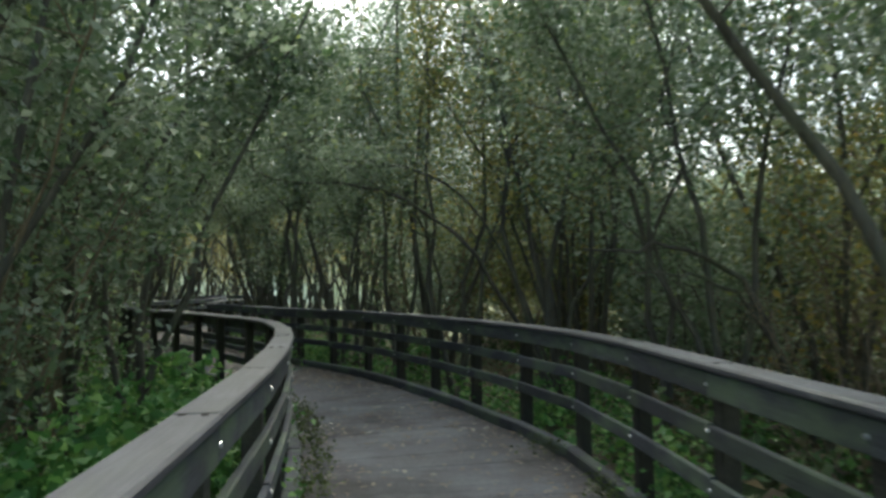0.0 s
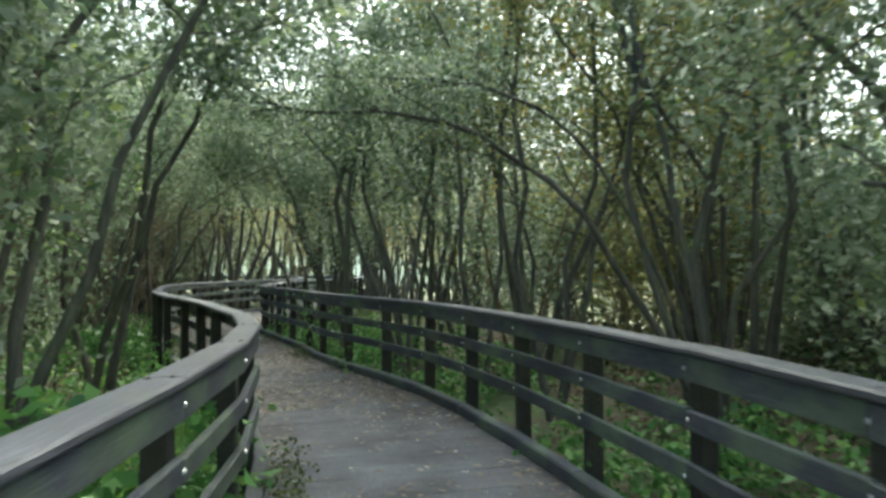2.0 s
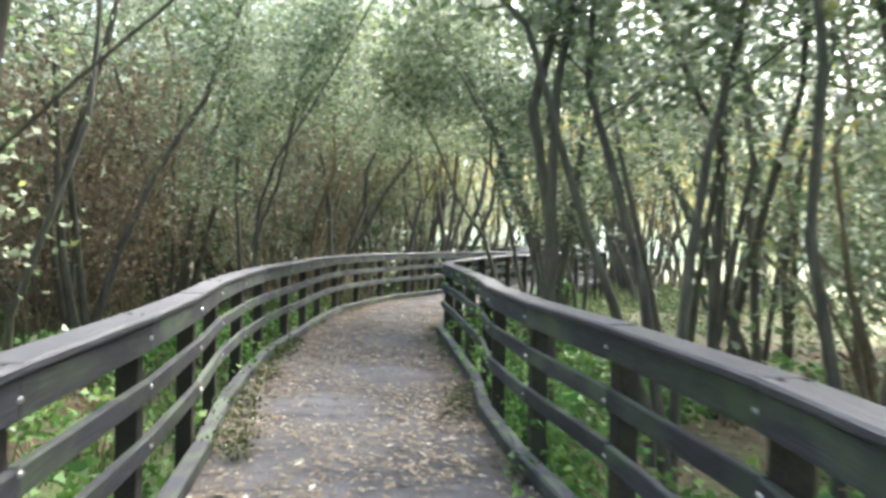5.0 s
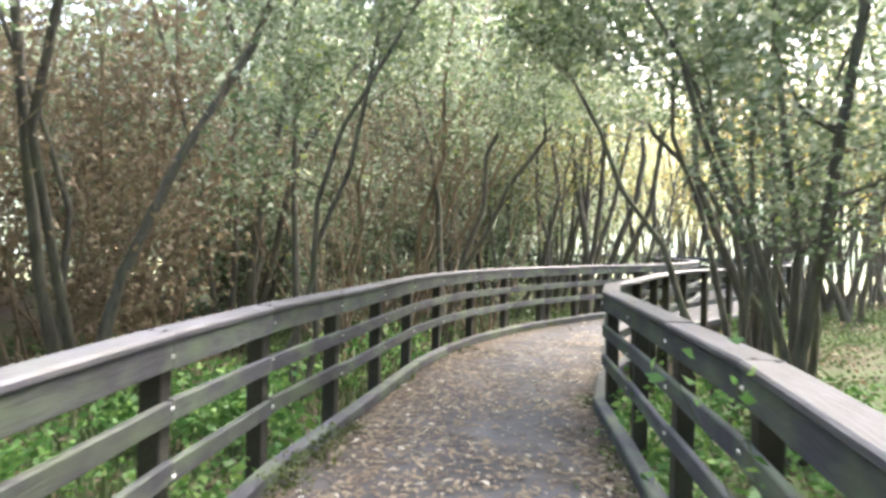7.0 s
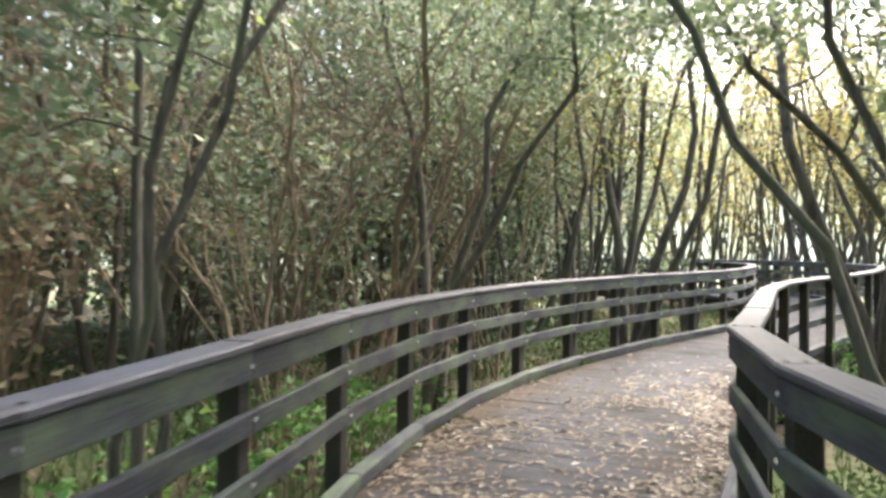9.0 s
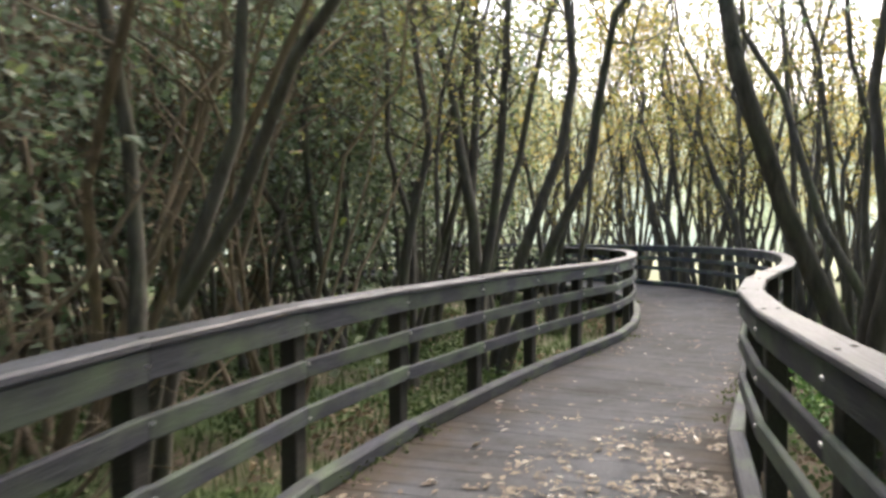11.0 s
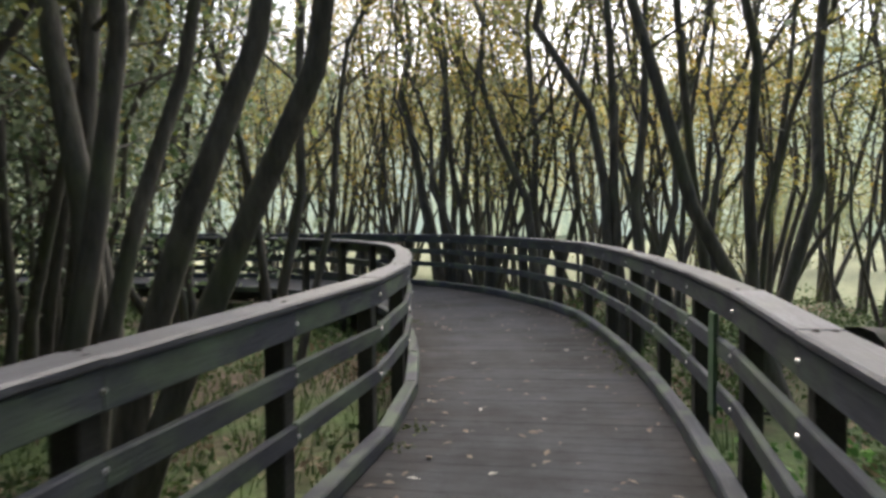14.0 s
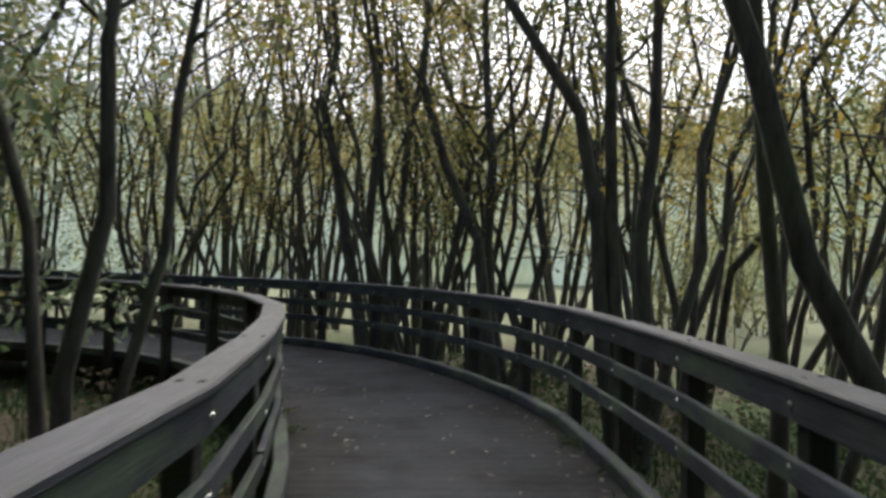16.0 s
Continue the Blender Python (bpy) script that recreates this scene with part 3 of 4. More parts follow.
def in_headroom(model, x, y, z, turn, size, tall):
    """How many points of a tree would hang into the headroom over the deck."""
    q = low_points(model)
    q = q[q[:, 2] * size * tall + z < 3.0]
    a = radians(turn)
    i = ((x + size * (q[:, 0] * math.cos(a) - q[:, 1] * math.sin(a)) + 24) / CELL).astype(int)
    k = ((y + size * (q[:, 0] * math.sin(a) + q[:, 1] * math.cos(a)) + 8) / CELL).astype(int)
    ok = (i >= 0) & (i < OVER_WAY.shape[0]) & (k >= 0) & (k < OVER_WAY.shape[1])
    return int(OVER_WAY[i[ok], k[ok]].sum())


def plant(model, x, y, turn, size=1.0, tall=1.0):
    """A tree of a model, turned so that no limb hangs into the headroom, or moved back from the way."""
    for _ in range(8):
        z = ground_z(x, y) - 0.03
        hits = [in_headroom(model, x, y, z, turn + 30 * k, size, tall) for k in range(12)]
        turn += 30 * int(np.argmin(hits))
        if min(hits) == 0:
            break
        p = MID[np.argmin(np.hypot(MID[:, 0] - x, MID[:, 1] - y))]
        d = math.hypot(x - p[0], y - p[1])
        x, y = x + 0.4 * (x - p[0]) / d, y + 0.4 * (y - p[1]) / d
    TAKEN.append((x, y))
    m = pose(x, y, z, 0, 0, turn) @ Matrix.Diagonal((size, size, size * tall, 1))
    if model.name not in USED:
        USED.add(model.name)
        model.matrix_basis = m
        return model
    ob = copy_thing(model, m)
    ob.scale = (size, size, size * tall)
    return ob


def clear(x, y, from_rail, apart):
    if np.min(np.hypot(ALL_LINE[:, 0] - x, ALL_LINE[:, 1] - y)) < from_rail or np.min(np.hypot(MID[:, 0] - x, MID[:, 1] - y)) < 1.0 + from_rail:
        return False
    return all((x - a) ** 2 + (y - b) ** 2 > apart ** 2 for a, b in TAKEN)


def key_tree(x, y, seed, stems, leaf, count, label, branches=10, low=0.35, size=0.09, power=1.1):
    # stems up to y 24 take the bark with brightness in its colour
    top = make_tree("tree", seed, stems, BARK if y > 24 else BARK_LIT, leaf, count, size, branches, 3, low, 0.22, label, power=power, bowed=0.012, at=(x, y), slim=0.55)
    top.matrix_basis = pose(x, y, ground_z(x, y) - 0.03)
    TAKEN.append((x, y))
    return top


# trees that stand close to the way
key_tree(-8.85, 28.7, 201, [(0, 0, 2.6, 0.1, 7.2, 0.09), (-0.1, 0.12, 1.4, 0.5, 8.0, 0.095), (-0.25, 0.0, 0.7, 0.1, 8.0, 0.08)], LEAF_OLIVE, 1500, "dark tree leaning over the boardwalk with mossy trunk")
key_tree(-9.6, 29.6, 202, [(0, 0, -2.2, 0.3, 8.5, 0.11), (0.1, 0.1, -0.6, 0.8, 9.0, 0.09), (0.1, -0.1, 2.4, 0.6, 8.0, 0.07)], LEAF_OLIVE, 2500, "thick forked tree with three dark stems", power=1.8)
key_tree(-5.08, 26.05, 203, [(0, 0, -1.8, 0.3, 8.5, 0.095), (0.12, 0.1, 0.1, 0.6, 9.0, 0.08), (0.25, -0.1, 0.9, 0.2, 8.5, 0.08), (0.0, 0.2, 0.5, 1.5, 8.0, 0.06)], LEAF_OLIVE, 2800, "many-stemmed tree close outside the railing")
key_tree(-4.0, 31.8, 204, [(0, 0, -3.2, 0.2, 8.0, 0.085), (-0.16, 0.1, -1.1, 0.4, 9.0, 0.065), (-0.2, 0, 1.5, 0.3, 8.5, 0.075)], LEAF_OLIVE, 2200, "v-shaped tree with three slender stems", power=1.05)
key_tree(-8.0, 41.0, 222, [(0, 0, -1.4, 0.3, 9.0, 0.13), (0.2, 0.1, -0.4, 0.5, 9.0, 0.11), (0.35, 0, 1.2, 0.4, 8.5, 0.09)], LEAF_GOLD, 1500, "dark many-stemmed tree behind the far railing")
key_tree(-5.9, 38.4, 223, [(0, 0, -1.9, 0.3, 9.0, 0.10), (0.15, 0.1, 0.2, 0.5, 9.0, 0.09), (0.2, 0, 1.5, 0.2, 8.5, 0.07)], LEAF_GOLD, 1400, "dark stems leaning behind the railing")
key_tree(-5.0, 35.0, 224, [(0, 0, -1.6, 0.2, 9.0, 0.09), (0.1, 0.1, -0.4, 0.5, 9.0, 0.08), (0.2, 0.0, 0.8, 0.2, 8.5, 0.08), (0.15, -0.1, 2.0, 0.1, 8.0, 0.06)], LEAF_OLIVE, 1600, "cluster of dark stems close outside the railing")
key_tree(-9.3, 33.0, 205, [(0, 0, -2.0, -0.3, 8.5, 0.055), (0.1, 0, 0.2, 0.6, 9.0, 0.07), (0.2, 0.1, 2.4, 0.6, 8.0, 0.05)], LEAF_OLIVE, 2200, "v-shaped clump of dark slender stems", power=1.4)
key_tree(-9.6, 27.5, 209, [(0, 0, 0.5, 0.2, 8.0, 0.06), (0.05, 0.1, -1.2, 0.6, 8.0, 0.05), (0.05, 0, 1.5, -0.2, 7.0, 0.035)], LEAF_OLIVE, 1500, "thin dark tree with wiry side branches", power=1.5)
key_tree(-2.2, 14.95, 206, [(0, 0, -1.3, 0.3, 8.0, 0.06), (0.03, 0, 0.4, 0.9, 8.5, 0.05)], LEAF_GREY, 4000, "forked tree beside the railing with grey-green leaves", 14, 0.3, power=3.0)
key_tree(2.9, 8.0, 207, [(0.1, 0.1, -1.2, 1.4, 6.0, 0.05), (0.0, 0.0, 0.8, 0.6, 6.5, 0.04)], LEAF_GREY, 4500, "slender willow leaning beside the railing", 12, 0.36, 0.095, power=1.7)
key_tree(2.8, 3.7, 208, [(0, 0, -2.6, -0.2, 5.0, 0.06), (0.2, 0.2, 1.0, 0.6, 6.0, 0.05)], LEAF_GREY, 6000, "arching dark-stemmed tree beside the railing", 12, 0.4, power=2.2)
key_tree(-3.6, 20.1, 213, [(0, 0, -2.6, 0.1, 6.0, 0.045), (0.15, 0.1, 0.8, 0.6, 8.0, 0.07), (0.1, 0.2, -0.9, 1.2, 8.0, 0.05), (0.1, -0.1, -2.0, -1.2, 5.6, 0.04)], LEAF_GREY, 13000, "leaning grey-green willow hanging over the railing", 16, 0.16, power=2.0)
key_tree(-4.9, 11.2, 214, [(0, 0, 3.2, 0.4, 3.4, 0.014), (0.1, 0.2, 1.8, -0.4, 3.2, 0.012)], LEAF_FRESH, 520, "slim sapling bending over the boardwalk with fresh leaves", 7, 0.6, 0.055, power=2.6)

key_tree(-0.1, 14.4, 210, [(0, 0, -0.5, 0.4, 8.0, 0.045), (0.15, 0.1, 0.9, 0.3, 8.0, 0.04)], LEAF_OLIVE, 1800, "slim upright pair of stems beside the boardwalk", 10, 0.3)
key_tree(0.9, 12.6, 211, [(0, 0, -0.6, 0.6, 8.0, 0.05), (0.1, 0.1, 0.7, 0.5, 8.0, 0.045), (0.1, 0.0, 1.9, -0.1, 6.5, 0.04)], LEAF_OLIVE, 2200, "v-shaped stems beside the boardwalk", 10, 0.3)
key_tree(2.2, 10.7, 212, [(0, 0, -1.4, 0.6, 7.5, 0.05), (0.1, 0.1, 0.2, 0.5, 8.0, 0.06), (0.1, 0.0, 1.6, -0.1, 6.5, 0.04)], LEAF_OLIVE, 2400, "dark stems fanning out beside the boardwalk", 12, 0.25)

key_tree(-2.7, 7.4, 216, [(0, 0, 1.9, 0.6, 5.2, 0.045), (0.1, 0.1, 0.4, 1.4, 6.5, 0.05), (-0.1, 0.2, -1.2, 0.8, 6.0, 0.04)], LEAF_GREY, 12000, "willow with leafy limbs hanging over the boardwalk", 18, 0.34, 0.095, power=1.5)
key_tree(-4.1, 10.9, 217, [(0, 0, 2.4, 0.4, 5.6, 0.05), (0.1, 0.1, 0.8, 1.2, 7.0, 0.055), (-0.1, 0.2, -1.4, 0.6, 6.5, 0.045)], LEAF_GREY, 12000, "willow with leafy limbs hanging over the boardwalk", 18, 0.34, 0.095, power=1.5)
key_tree(-1.3, 14.8, 218, [(0, 0, -2.2, -0.6, 5.6, 0.045), (0.1, 0.1, -1.4, 0.9, 6.4, 0.05), (0.1, 0.2, 0.9, 0.8, 7.0, 0.045)], LEAF_GREY, 12000, "willow with leafy limbs closing over the boardwalk", 18, 0.34, 0.095, power=1.6)
key_tree(-8.3, 18.6, 219, [(0, 0, 2.9, 0.2, 6.2, 0.036), (0.1, 0.1, 1.6, 1.4, 7.2, 0.036), (-0.1, 0.2, -1.0, 0.8, 7.0, 0.045)], LEAF_GREY, 12000, "grey-green willow with a limb over the boardwalk", 18, 0.38, 0.095, power=1.6)
key_tree(-4.0, 23.4, 220, [(0, 0, -3.3, -0.3, 5.6, 0.06), (0.1, 0.1, -1.6, 0.9, 6.8, 0.05), (0.2, 0, 1.0, -0.3, 7.5, 0.05)], LEAF_GREY, 10000, "slender tree spreading leafy limbs over the railing", 16, 0.4, 0.095, power=1.5)
key_tree(-9.3, 23.0, 225, [(0, 0, 3.2, 0.0, 5.7, 0.055), (0.1, 0.1, 1.7, 1.1, 6.8, 0.06), (-0.1, 0.2, -1.2, 0.6, 7.0, 0.07)], LEAF_GREY, 10000, "dark-stemmed tree spreading a leafy limb over the boardwalk", 16, 0.42, 0.095, power=1.5)

def arching_tree(x, y, limbs, seed, leaf, count, label, bare=False):
    """A stem or two that rise steeply beside the way and then bow far over it. limbs: (reach x, reach y, top, steepness, radius)."""
    rng = np.random.default_rng(seed)
    top = tagged(new("arching_tree" if not bare else "dead_branch"), label, "tree" if not bare else "branch")
    foot = ground_z(x, y) - 0.03
    top.matrix_basis = pose(x, y, foot)
    spots = []
    for rx, ry, h, steep, r in limbs:
        n = 15
        stem = np.array([[rx * u, ry * u, h * (1 - (1 - u) ** steep)] for u in np.linspace(0, 1, n)]) + rng.normal(size=(n, 3)) * 0.02
        stem[0] = (0, 0, 0)
        v, f = [], []
        tube(v, f, stem, [r * (1 - 0.8 * k / (n - 1)) + 0.003 for k in range(n)], 6)
        raw_part("trunk" if not bare else "limb", v, f, BARK, top, True)
        for _ in range(5 if bare else 16):
            i = int(rng.integers(n // 2, n - 1))
            d = stem[i + 1] - stem[i - 1]
            d = d / np.linalg.norm(d) + rng.normal(size=3) * np.array([0.5, 0.7, 0.35])
            tw = bend(rng, stem[i], d, rng.uniform(0.35, 1.0), 4, 0.15)
            v, f = [], []
            tube(v, f, tw, [0.009, 0.007, 0.005, 0.004, 0.002], 3)
            raw_part("twig", v, f, BARK, top)
            spots.extend(tw[1:])
    if count:
        spots = np.array(spots)
        c = spots[rng.integers(0, len(spots), count)] + rng.normal(size=(count, 3)) * 0.13
        keep = [p for p in c if p[2] + foot > 2.35 or off_way(p[0] + x, p[1] + y) > 1.7]
        quads_object("crown", leaves(rng, np.array(keep), 0.07, 0.45), leaf, top)
    TAKEN.append((x, y))
    return top


key_tree(3.0, 6.8, 226, [(0, 0, -2.2, 0.3, 5.6, 0.04), (0.1, 0.1, -0.8, 1.0, 6.6, 0.045), (0.1, 0, 1.0, -0.3, 6.5, 0.04)], LEAF_GREY, 9000, "willow spreading leafy limbs over the railing", 16, 0.4, 0.09, power=1.6)
key_tree(2.6, 12.4, 227, [(0, 0, -2.4, 0.2, 6.2, 0.04), (0.1, 0.1, -0.9, 1.0, 7.4, 0.045), (0.1, 0, 1.0, -0.3, 7.5, 0.04)], LEAF_OLIVE, 9000, "slender tree with olive leaves over the railing", 16, 0.4, 0.09, power=1.6)
key_tree(-2.9, 4.6, 228, [(0, 0, 1.9, 0.7, 5.4, 0.04), (0.1, 0.1, 0.6, 1.3, 6.4, 0.045), (-0.1, 0, -1.2, 0.4, 6.5, 0.04)], LEAF_GREY, 9000, "leafy willow spreading over the railing", 16, 0.42, 0.09, power=1.6)
arching_tree(2.25, 10.0, [(-4.3, 0.1, 3.4, 3.4, 0.036), (-3.7, 0.2, 3.7, 4.2, 0.022), (-1.2, 1.2, 6.0, 1.6, 0.04)], 231, LEAF_GREY, 4200, "dark tree that arches low over the boardwalk")
arching_tree(3.9, 6.6, [(-2.3, -0.3, 2.25, 4.5, 0.035), (-1.9, -0.5, 2.0, 3.6, 0.025)], 232, LEAF_GREY, 0, "bare dead limb reaching over towards the railing", True)

forest = np.random.default_rng(5)


def scatter_trees(models, count, xr, yr, rail, apart, sizes, tall=(0.9, 1.15)):
    made = 0
    for _ in range(count * 40):
        if made >= count:
            break
        x, y = forest.uniform(*xr), forest.uniform(*yr)
        if not clear(x, y, rail, apart):
            continue
        plant(models[made % len(models)], x, y, forest.uniform(0, 360), forest.uniform(*sizes), forest.uniform(*tall))
        made += 1


# the leafy first stretch
for k, (x, y, turn, size) in enumerate(((-3.7, 8.2, 40, 1.1), (-4.5, 4.6, 130, 1.05), (-8.0, 10.6, 250, 1.15), (-9.8, 13.2, 10, 1.15), (0.9, 16.2, 80, 1.15), (3.1, 12.2, 200, 1.1), (-7.5, 13.8, 20, 1.2), (-10.2, 17.2, 160, 1.2), (-1.2, 17.8, 300, 1.2), (-0.4, 20.8, 100, 1.25), (-11.6, 20.6, 220, 1.3))):
    plant(LEAFY[k % 3], x, y, turn, size)
# the strip beside the railing stays open
TAKEN.append((-3.2, 3.6))
# some of these land unseen behind the start, added only to hold back light
scatter_trees(LEAFY, 3, (-6, -1.5), (-3, 12), 1.6, 2.4, (0.8, 1.0))
scatter_trees(DENSE, 11, (-11, -2.5), (-2, 12.5), 2.2, 1.7, (0.85, 1.2))
scatter_trees(LEAFY, 8, (1, 9), (-3, 17), 1.7, 1.8, (0.8, 1.1))
scatter_trees(LEAFY, 9, (-3.8, 9), (17, 31), 1.5, 1.9, (1.05, 1.35))
scatter_trees(FAR, 16, (-24, -11), (4, 25), 2.6, 2.4, (1.0, 1.35), (1.15, 1.45))
scatter_trees(WILLOW, 7, (-16, -10.2), (20, 31), 1.7, 1.8, (1.0, 1.3))
scatter_trees(SLIM, 11, (0, 12), (4, 26), 1.3, 1.4, (0.75, 1.05))
for k in range(22):
    plant(HEDGE[k % 2], 6.2 + 3.4 * (k % 2) + forest.uniform(-0.8, 0.8), 1.0 + 1.25 * k + forest.uniform(-0.5, 0.5), forest.uniform(0, 360), forest.uniform(0.85, 1.25))
for k in range(8):
    plant(HEDGE[0 if k % 3 else 1], 0.8 + 2.1 * (k % 3) + 0.2 * k + forest.uniform(-0.5, 0.5), 17.6 + 1.2 * k + forest.uniform(-0.5, 0.5), 50 * k, forest.uniform(1.0, 1.35))
for k, (x, y) in enumerate(((4.4, 19.4), (2.6, 23.2))):
    plant(DENSE[k % 4], x, y, 80 * k, 1.1, 1.2)
scatter_trees(BUSH, 6, (4, 8), (3, 20), 2.0, 1.2, (0.9, 1.4))
scatter_trees(BUSH, 13, (-22, -11), (8, 25), 2.0, 1.2, (1.1, 1.8))
# brown shrubs where the way bends
scatter_trees(SHRUB, 6, (-17, -10.5), (15, 21), 3.0, 1.4, (0.8, 1.1))
scatter_trees(SHRUB, 4, (-15, -8.8), (19.5, 27), 1.0, 1.3, (0.8, 1.2))
scatter_trees(SHRUB, 3, (2.6, 6), (4.5, 8), 0.9, 1.1, (0.5, 0.7))
for k, (x, y, size) in enumerate(((-3.3, 4.9, 0.9), (-3.9, 7.0, 1.0), (-4.6, 9.2, 1.0), (-5.6, 11.6, 1.0), (-3.6, 2.4, 0.8), (-6.3, 6.2, 1.2), (-7.6, 9.4, 1.25))):
    plant(HEDGE[1], x, y, 70 * k, size)
scatter_trees(BUSH, 6, (-6, 3), (2, 12), 1.3, 1.6, (0.6, 0.95))
for x, y, size in ((-11.2, 17.4, 1.1), (-12.4, 18.8, 1.2), (-12.2, 16.2, 1.2), (-13.6, 20.4, 1.3), (-14.6, 18.0, 1.3), (-14.2, 23.0, 1.3), (-15.4, 25.4, 1.3), (-13.2, 27.4, 1.1), (-16.0, 28.5, 1.3), (-14.8, 31.0, 1.2)):
    plant(HEDGE[2 if y < 19 or x < -15 else 1], x, y, 47 * x, size)
for x, y, size in ((-9.5, 44.5, 1.2), (-11.6, 46.0, 1.3)):
    plant(GOLD[0], x, y, 40 * size, size, 1.25)
# dark leafy trees that close the inside of the last bend
for k, (x, y, size) in enumerate(((-12.8, 30.4, 1.1), (-14.4, 32.6, 1.2), (-13.0, 34.2, 1.0), (-16.2, 34.4, 1.25), (-12.2, 27.6, 1.1), (-11.7, 32.6, 1.0), (-13.4, 36.0, 1.0), (-15.4, 36.4, 1.1), (-18.0, 36.6, 1.2))):
    plant(DENSE[k % 4], x, y, 63 * k, size, 1.3)
# the thinner second stretch
scatter_trees(THIN, 22, (-24, -10.8), (25, 38), 1.3, 1.5, (0.85, 1.15))
outer = np.array([p for p in LINE_R if p[1] > 29])
for k in range(26):
    for _ in range(40):
        x, y = outer[forest.integers(0, len(outer))][:2] + forest.normal(size=2) * 3.2
        if clear(x, y, 0.7, 1.25) and x > -12 and y > 30 and not (x > -4.4 and y < 36.5) and not (x < -7.7 and y < 37.5):
            plant((THIN + BARE)[k % (len(THIN) + len(BARE))], x, y, forest.uniform(0, 360), forest.uniform(0.8, 1.1), forest.uniform(0.95, 1.15))
            break
scatter_trees(SHRUB, 6, (-27, -13), (25, 42), 2.0, 1.6, (0.9, 1.3))
scatter_trees(FAR, 7, (-28, -16), (25, 44), 2.5, 2.2, (1.0, 1.3))
scatter_trees(FAR, 5, (-19, -13.5), (27, 38), 2.5, 1.4, (0.9, 1.2), (1.2, 1.5))
scatter_trees(BARE, 2, (-3.0, 3), (32, 37), 1.2, 1.8, (0.85, 1.1))
scatter_trees(SCRUB, 13, (-24, 14), (44, 62), 1.5, 1.4, (0.9, 1.6))
scatter_trees(SCRUB, 9, (0, 14), (30, 46), 1.5, 1.4, (0.7, 1.3))
scatter_trees(THIN, 6, (-22, -8), (41, 46), 1.2, 1.6, (0.9, 1.15))
scatter_trees(BARE, 18, (-24, 3), (43, 56), 1.0, 1.3, (0.85, 1.2))
scatter_trees(GOLD, 16, (-22, 8), (46, 62), 1.5, 1.8, (0.9, 1.3))
scatter_trees(BARE, 5, (3, 18), (34, 50), 2.0, 1.8, (0.85, 1.2))

key_tree(-4.3, 20.9, 221, [(0, 0, -2.9, -0.3, 5.2, 0.05), (0.1, 0.1, -1.7, 0.7, 6.4, 0.045), (0.1, 0.1, 0.9, 0.2, 6.5, 0.04)], LEAF_GREY, 13000, "grey-green willow leaning across the railing", 18, 0.3, 0.095, power=1.5)

# ------------------------------------------------------------------ undergrowth
def undergrowth(name, seed, count, xr, yr, near, far, height, size, per, mat, label, slim=0.6):
    rng = np.random.default_rng(seed)
    spots = []
    while len(spots) < count:
        x, y = rng.uniform(*xr), rng.uniform(*yr)
        d = np.min(np.hypot(ALL_LINE[:, 0] - x, ALL_LINE[:, 1] - y))
        inside = np.min(np.hypot(MID[:, 0] - x, MID[:, 1] - y)) < 1.25
        if inside or not near < d < far or noise.noise(Vector((x * 0.5, y * 0.5, seed))) < -0.12:
            continue
        spots.append((x, y))
    c = []
    for x, y in spots:
        h = height * rng.uniform(0.4, 1.15)
        q = rng.normal(size=(per, 3)) * np.array([0.16, 0.16, 0])
        q[:, 2] = rng.uniform(0.05, 1.0, per) ** 0.7 * h
        c.append(q + np.array([x, y, ground_z(x, y)]))
    ob = quads_object(name, leaves(rng, np.concatenate(c), size, slim, 0.1), mat)
    return tagged(ob, label, "undergrowth", kind="stuff")


undergrowth("undergrowth", 301, 420, (-9, 4), (-2, 22), 0.15, 3.0, 0.75, 0.10, 60, LEAF_FRESH, "bright green nettles and herbs below the railing")
undergrowth("undergrowth", 304, 90, (-3, 0), (0, 8), 0.12, 1.6, 1.15, 0.12, 70, LEAF_FRESH, "tall leafy green herbs leaning on the railing")
undergrowth("undergrowth", 308, 130, (-6, 2), (1, 19), 0.06, 0.35, 0.85, 0.075, 45, LEAF_FRESH, "green herbs pushing up against the boardwalk edge")
undergrowth("undergrowth", 302, 700, (-16, 4), (20, 42), 0.2, 7.0, 0.35, 0.07, 36, LEAF_DULL, "low green herbs on the woodland floor")
undergrowth("undergrowth", 306, 600, (2.2, 15), (-1, 26), 0.9, 14.0, 0.9, 0.13, 26, LEAF_DULL, "tangled weeds and brambles under the trees")
undergrowth("dry_undergrowth", 307, 260, (2.0, 12), (-1, 24), 0.6, 12.0, 0.8, 0.12, 26, LEAF_BROWN, "dry bracken and dead stalks under the trees")
undergrowth("dry_undergrowth", 303, 350, (-12, 8), (0, 40), 0.3, 6.0, 0.45, 0.08, 36, LEAF_BROWN, "dry brown stalks and leaves on the ground")
undergrowth("dry_undergrowth", 305, 260, (-6, 4), (26, 40), 0.3, 7.0, 0.4, 0.07, 36, LEAF_DULL, "tangled herbs and dry stalks at the meadow edge")


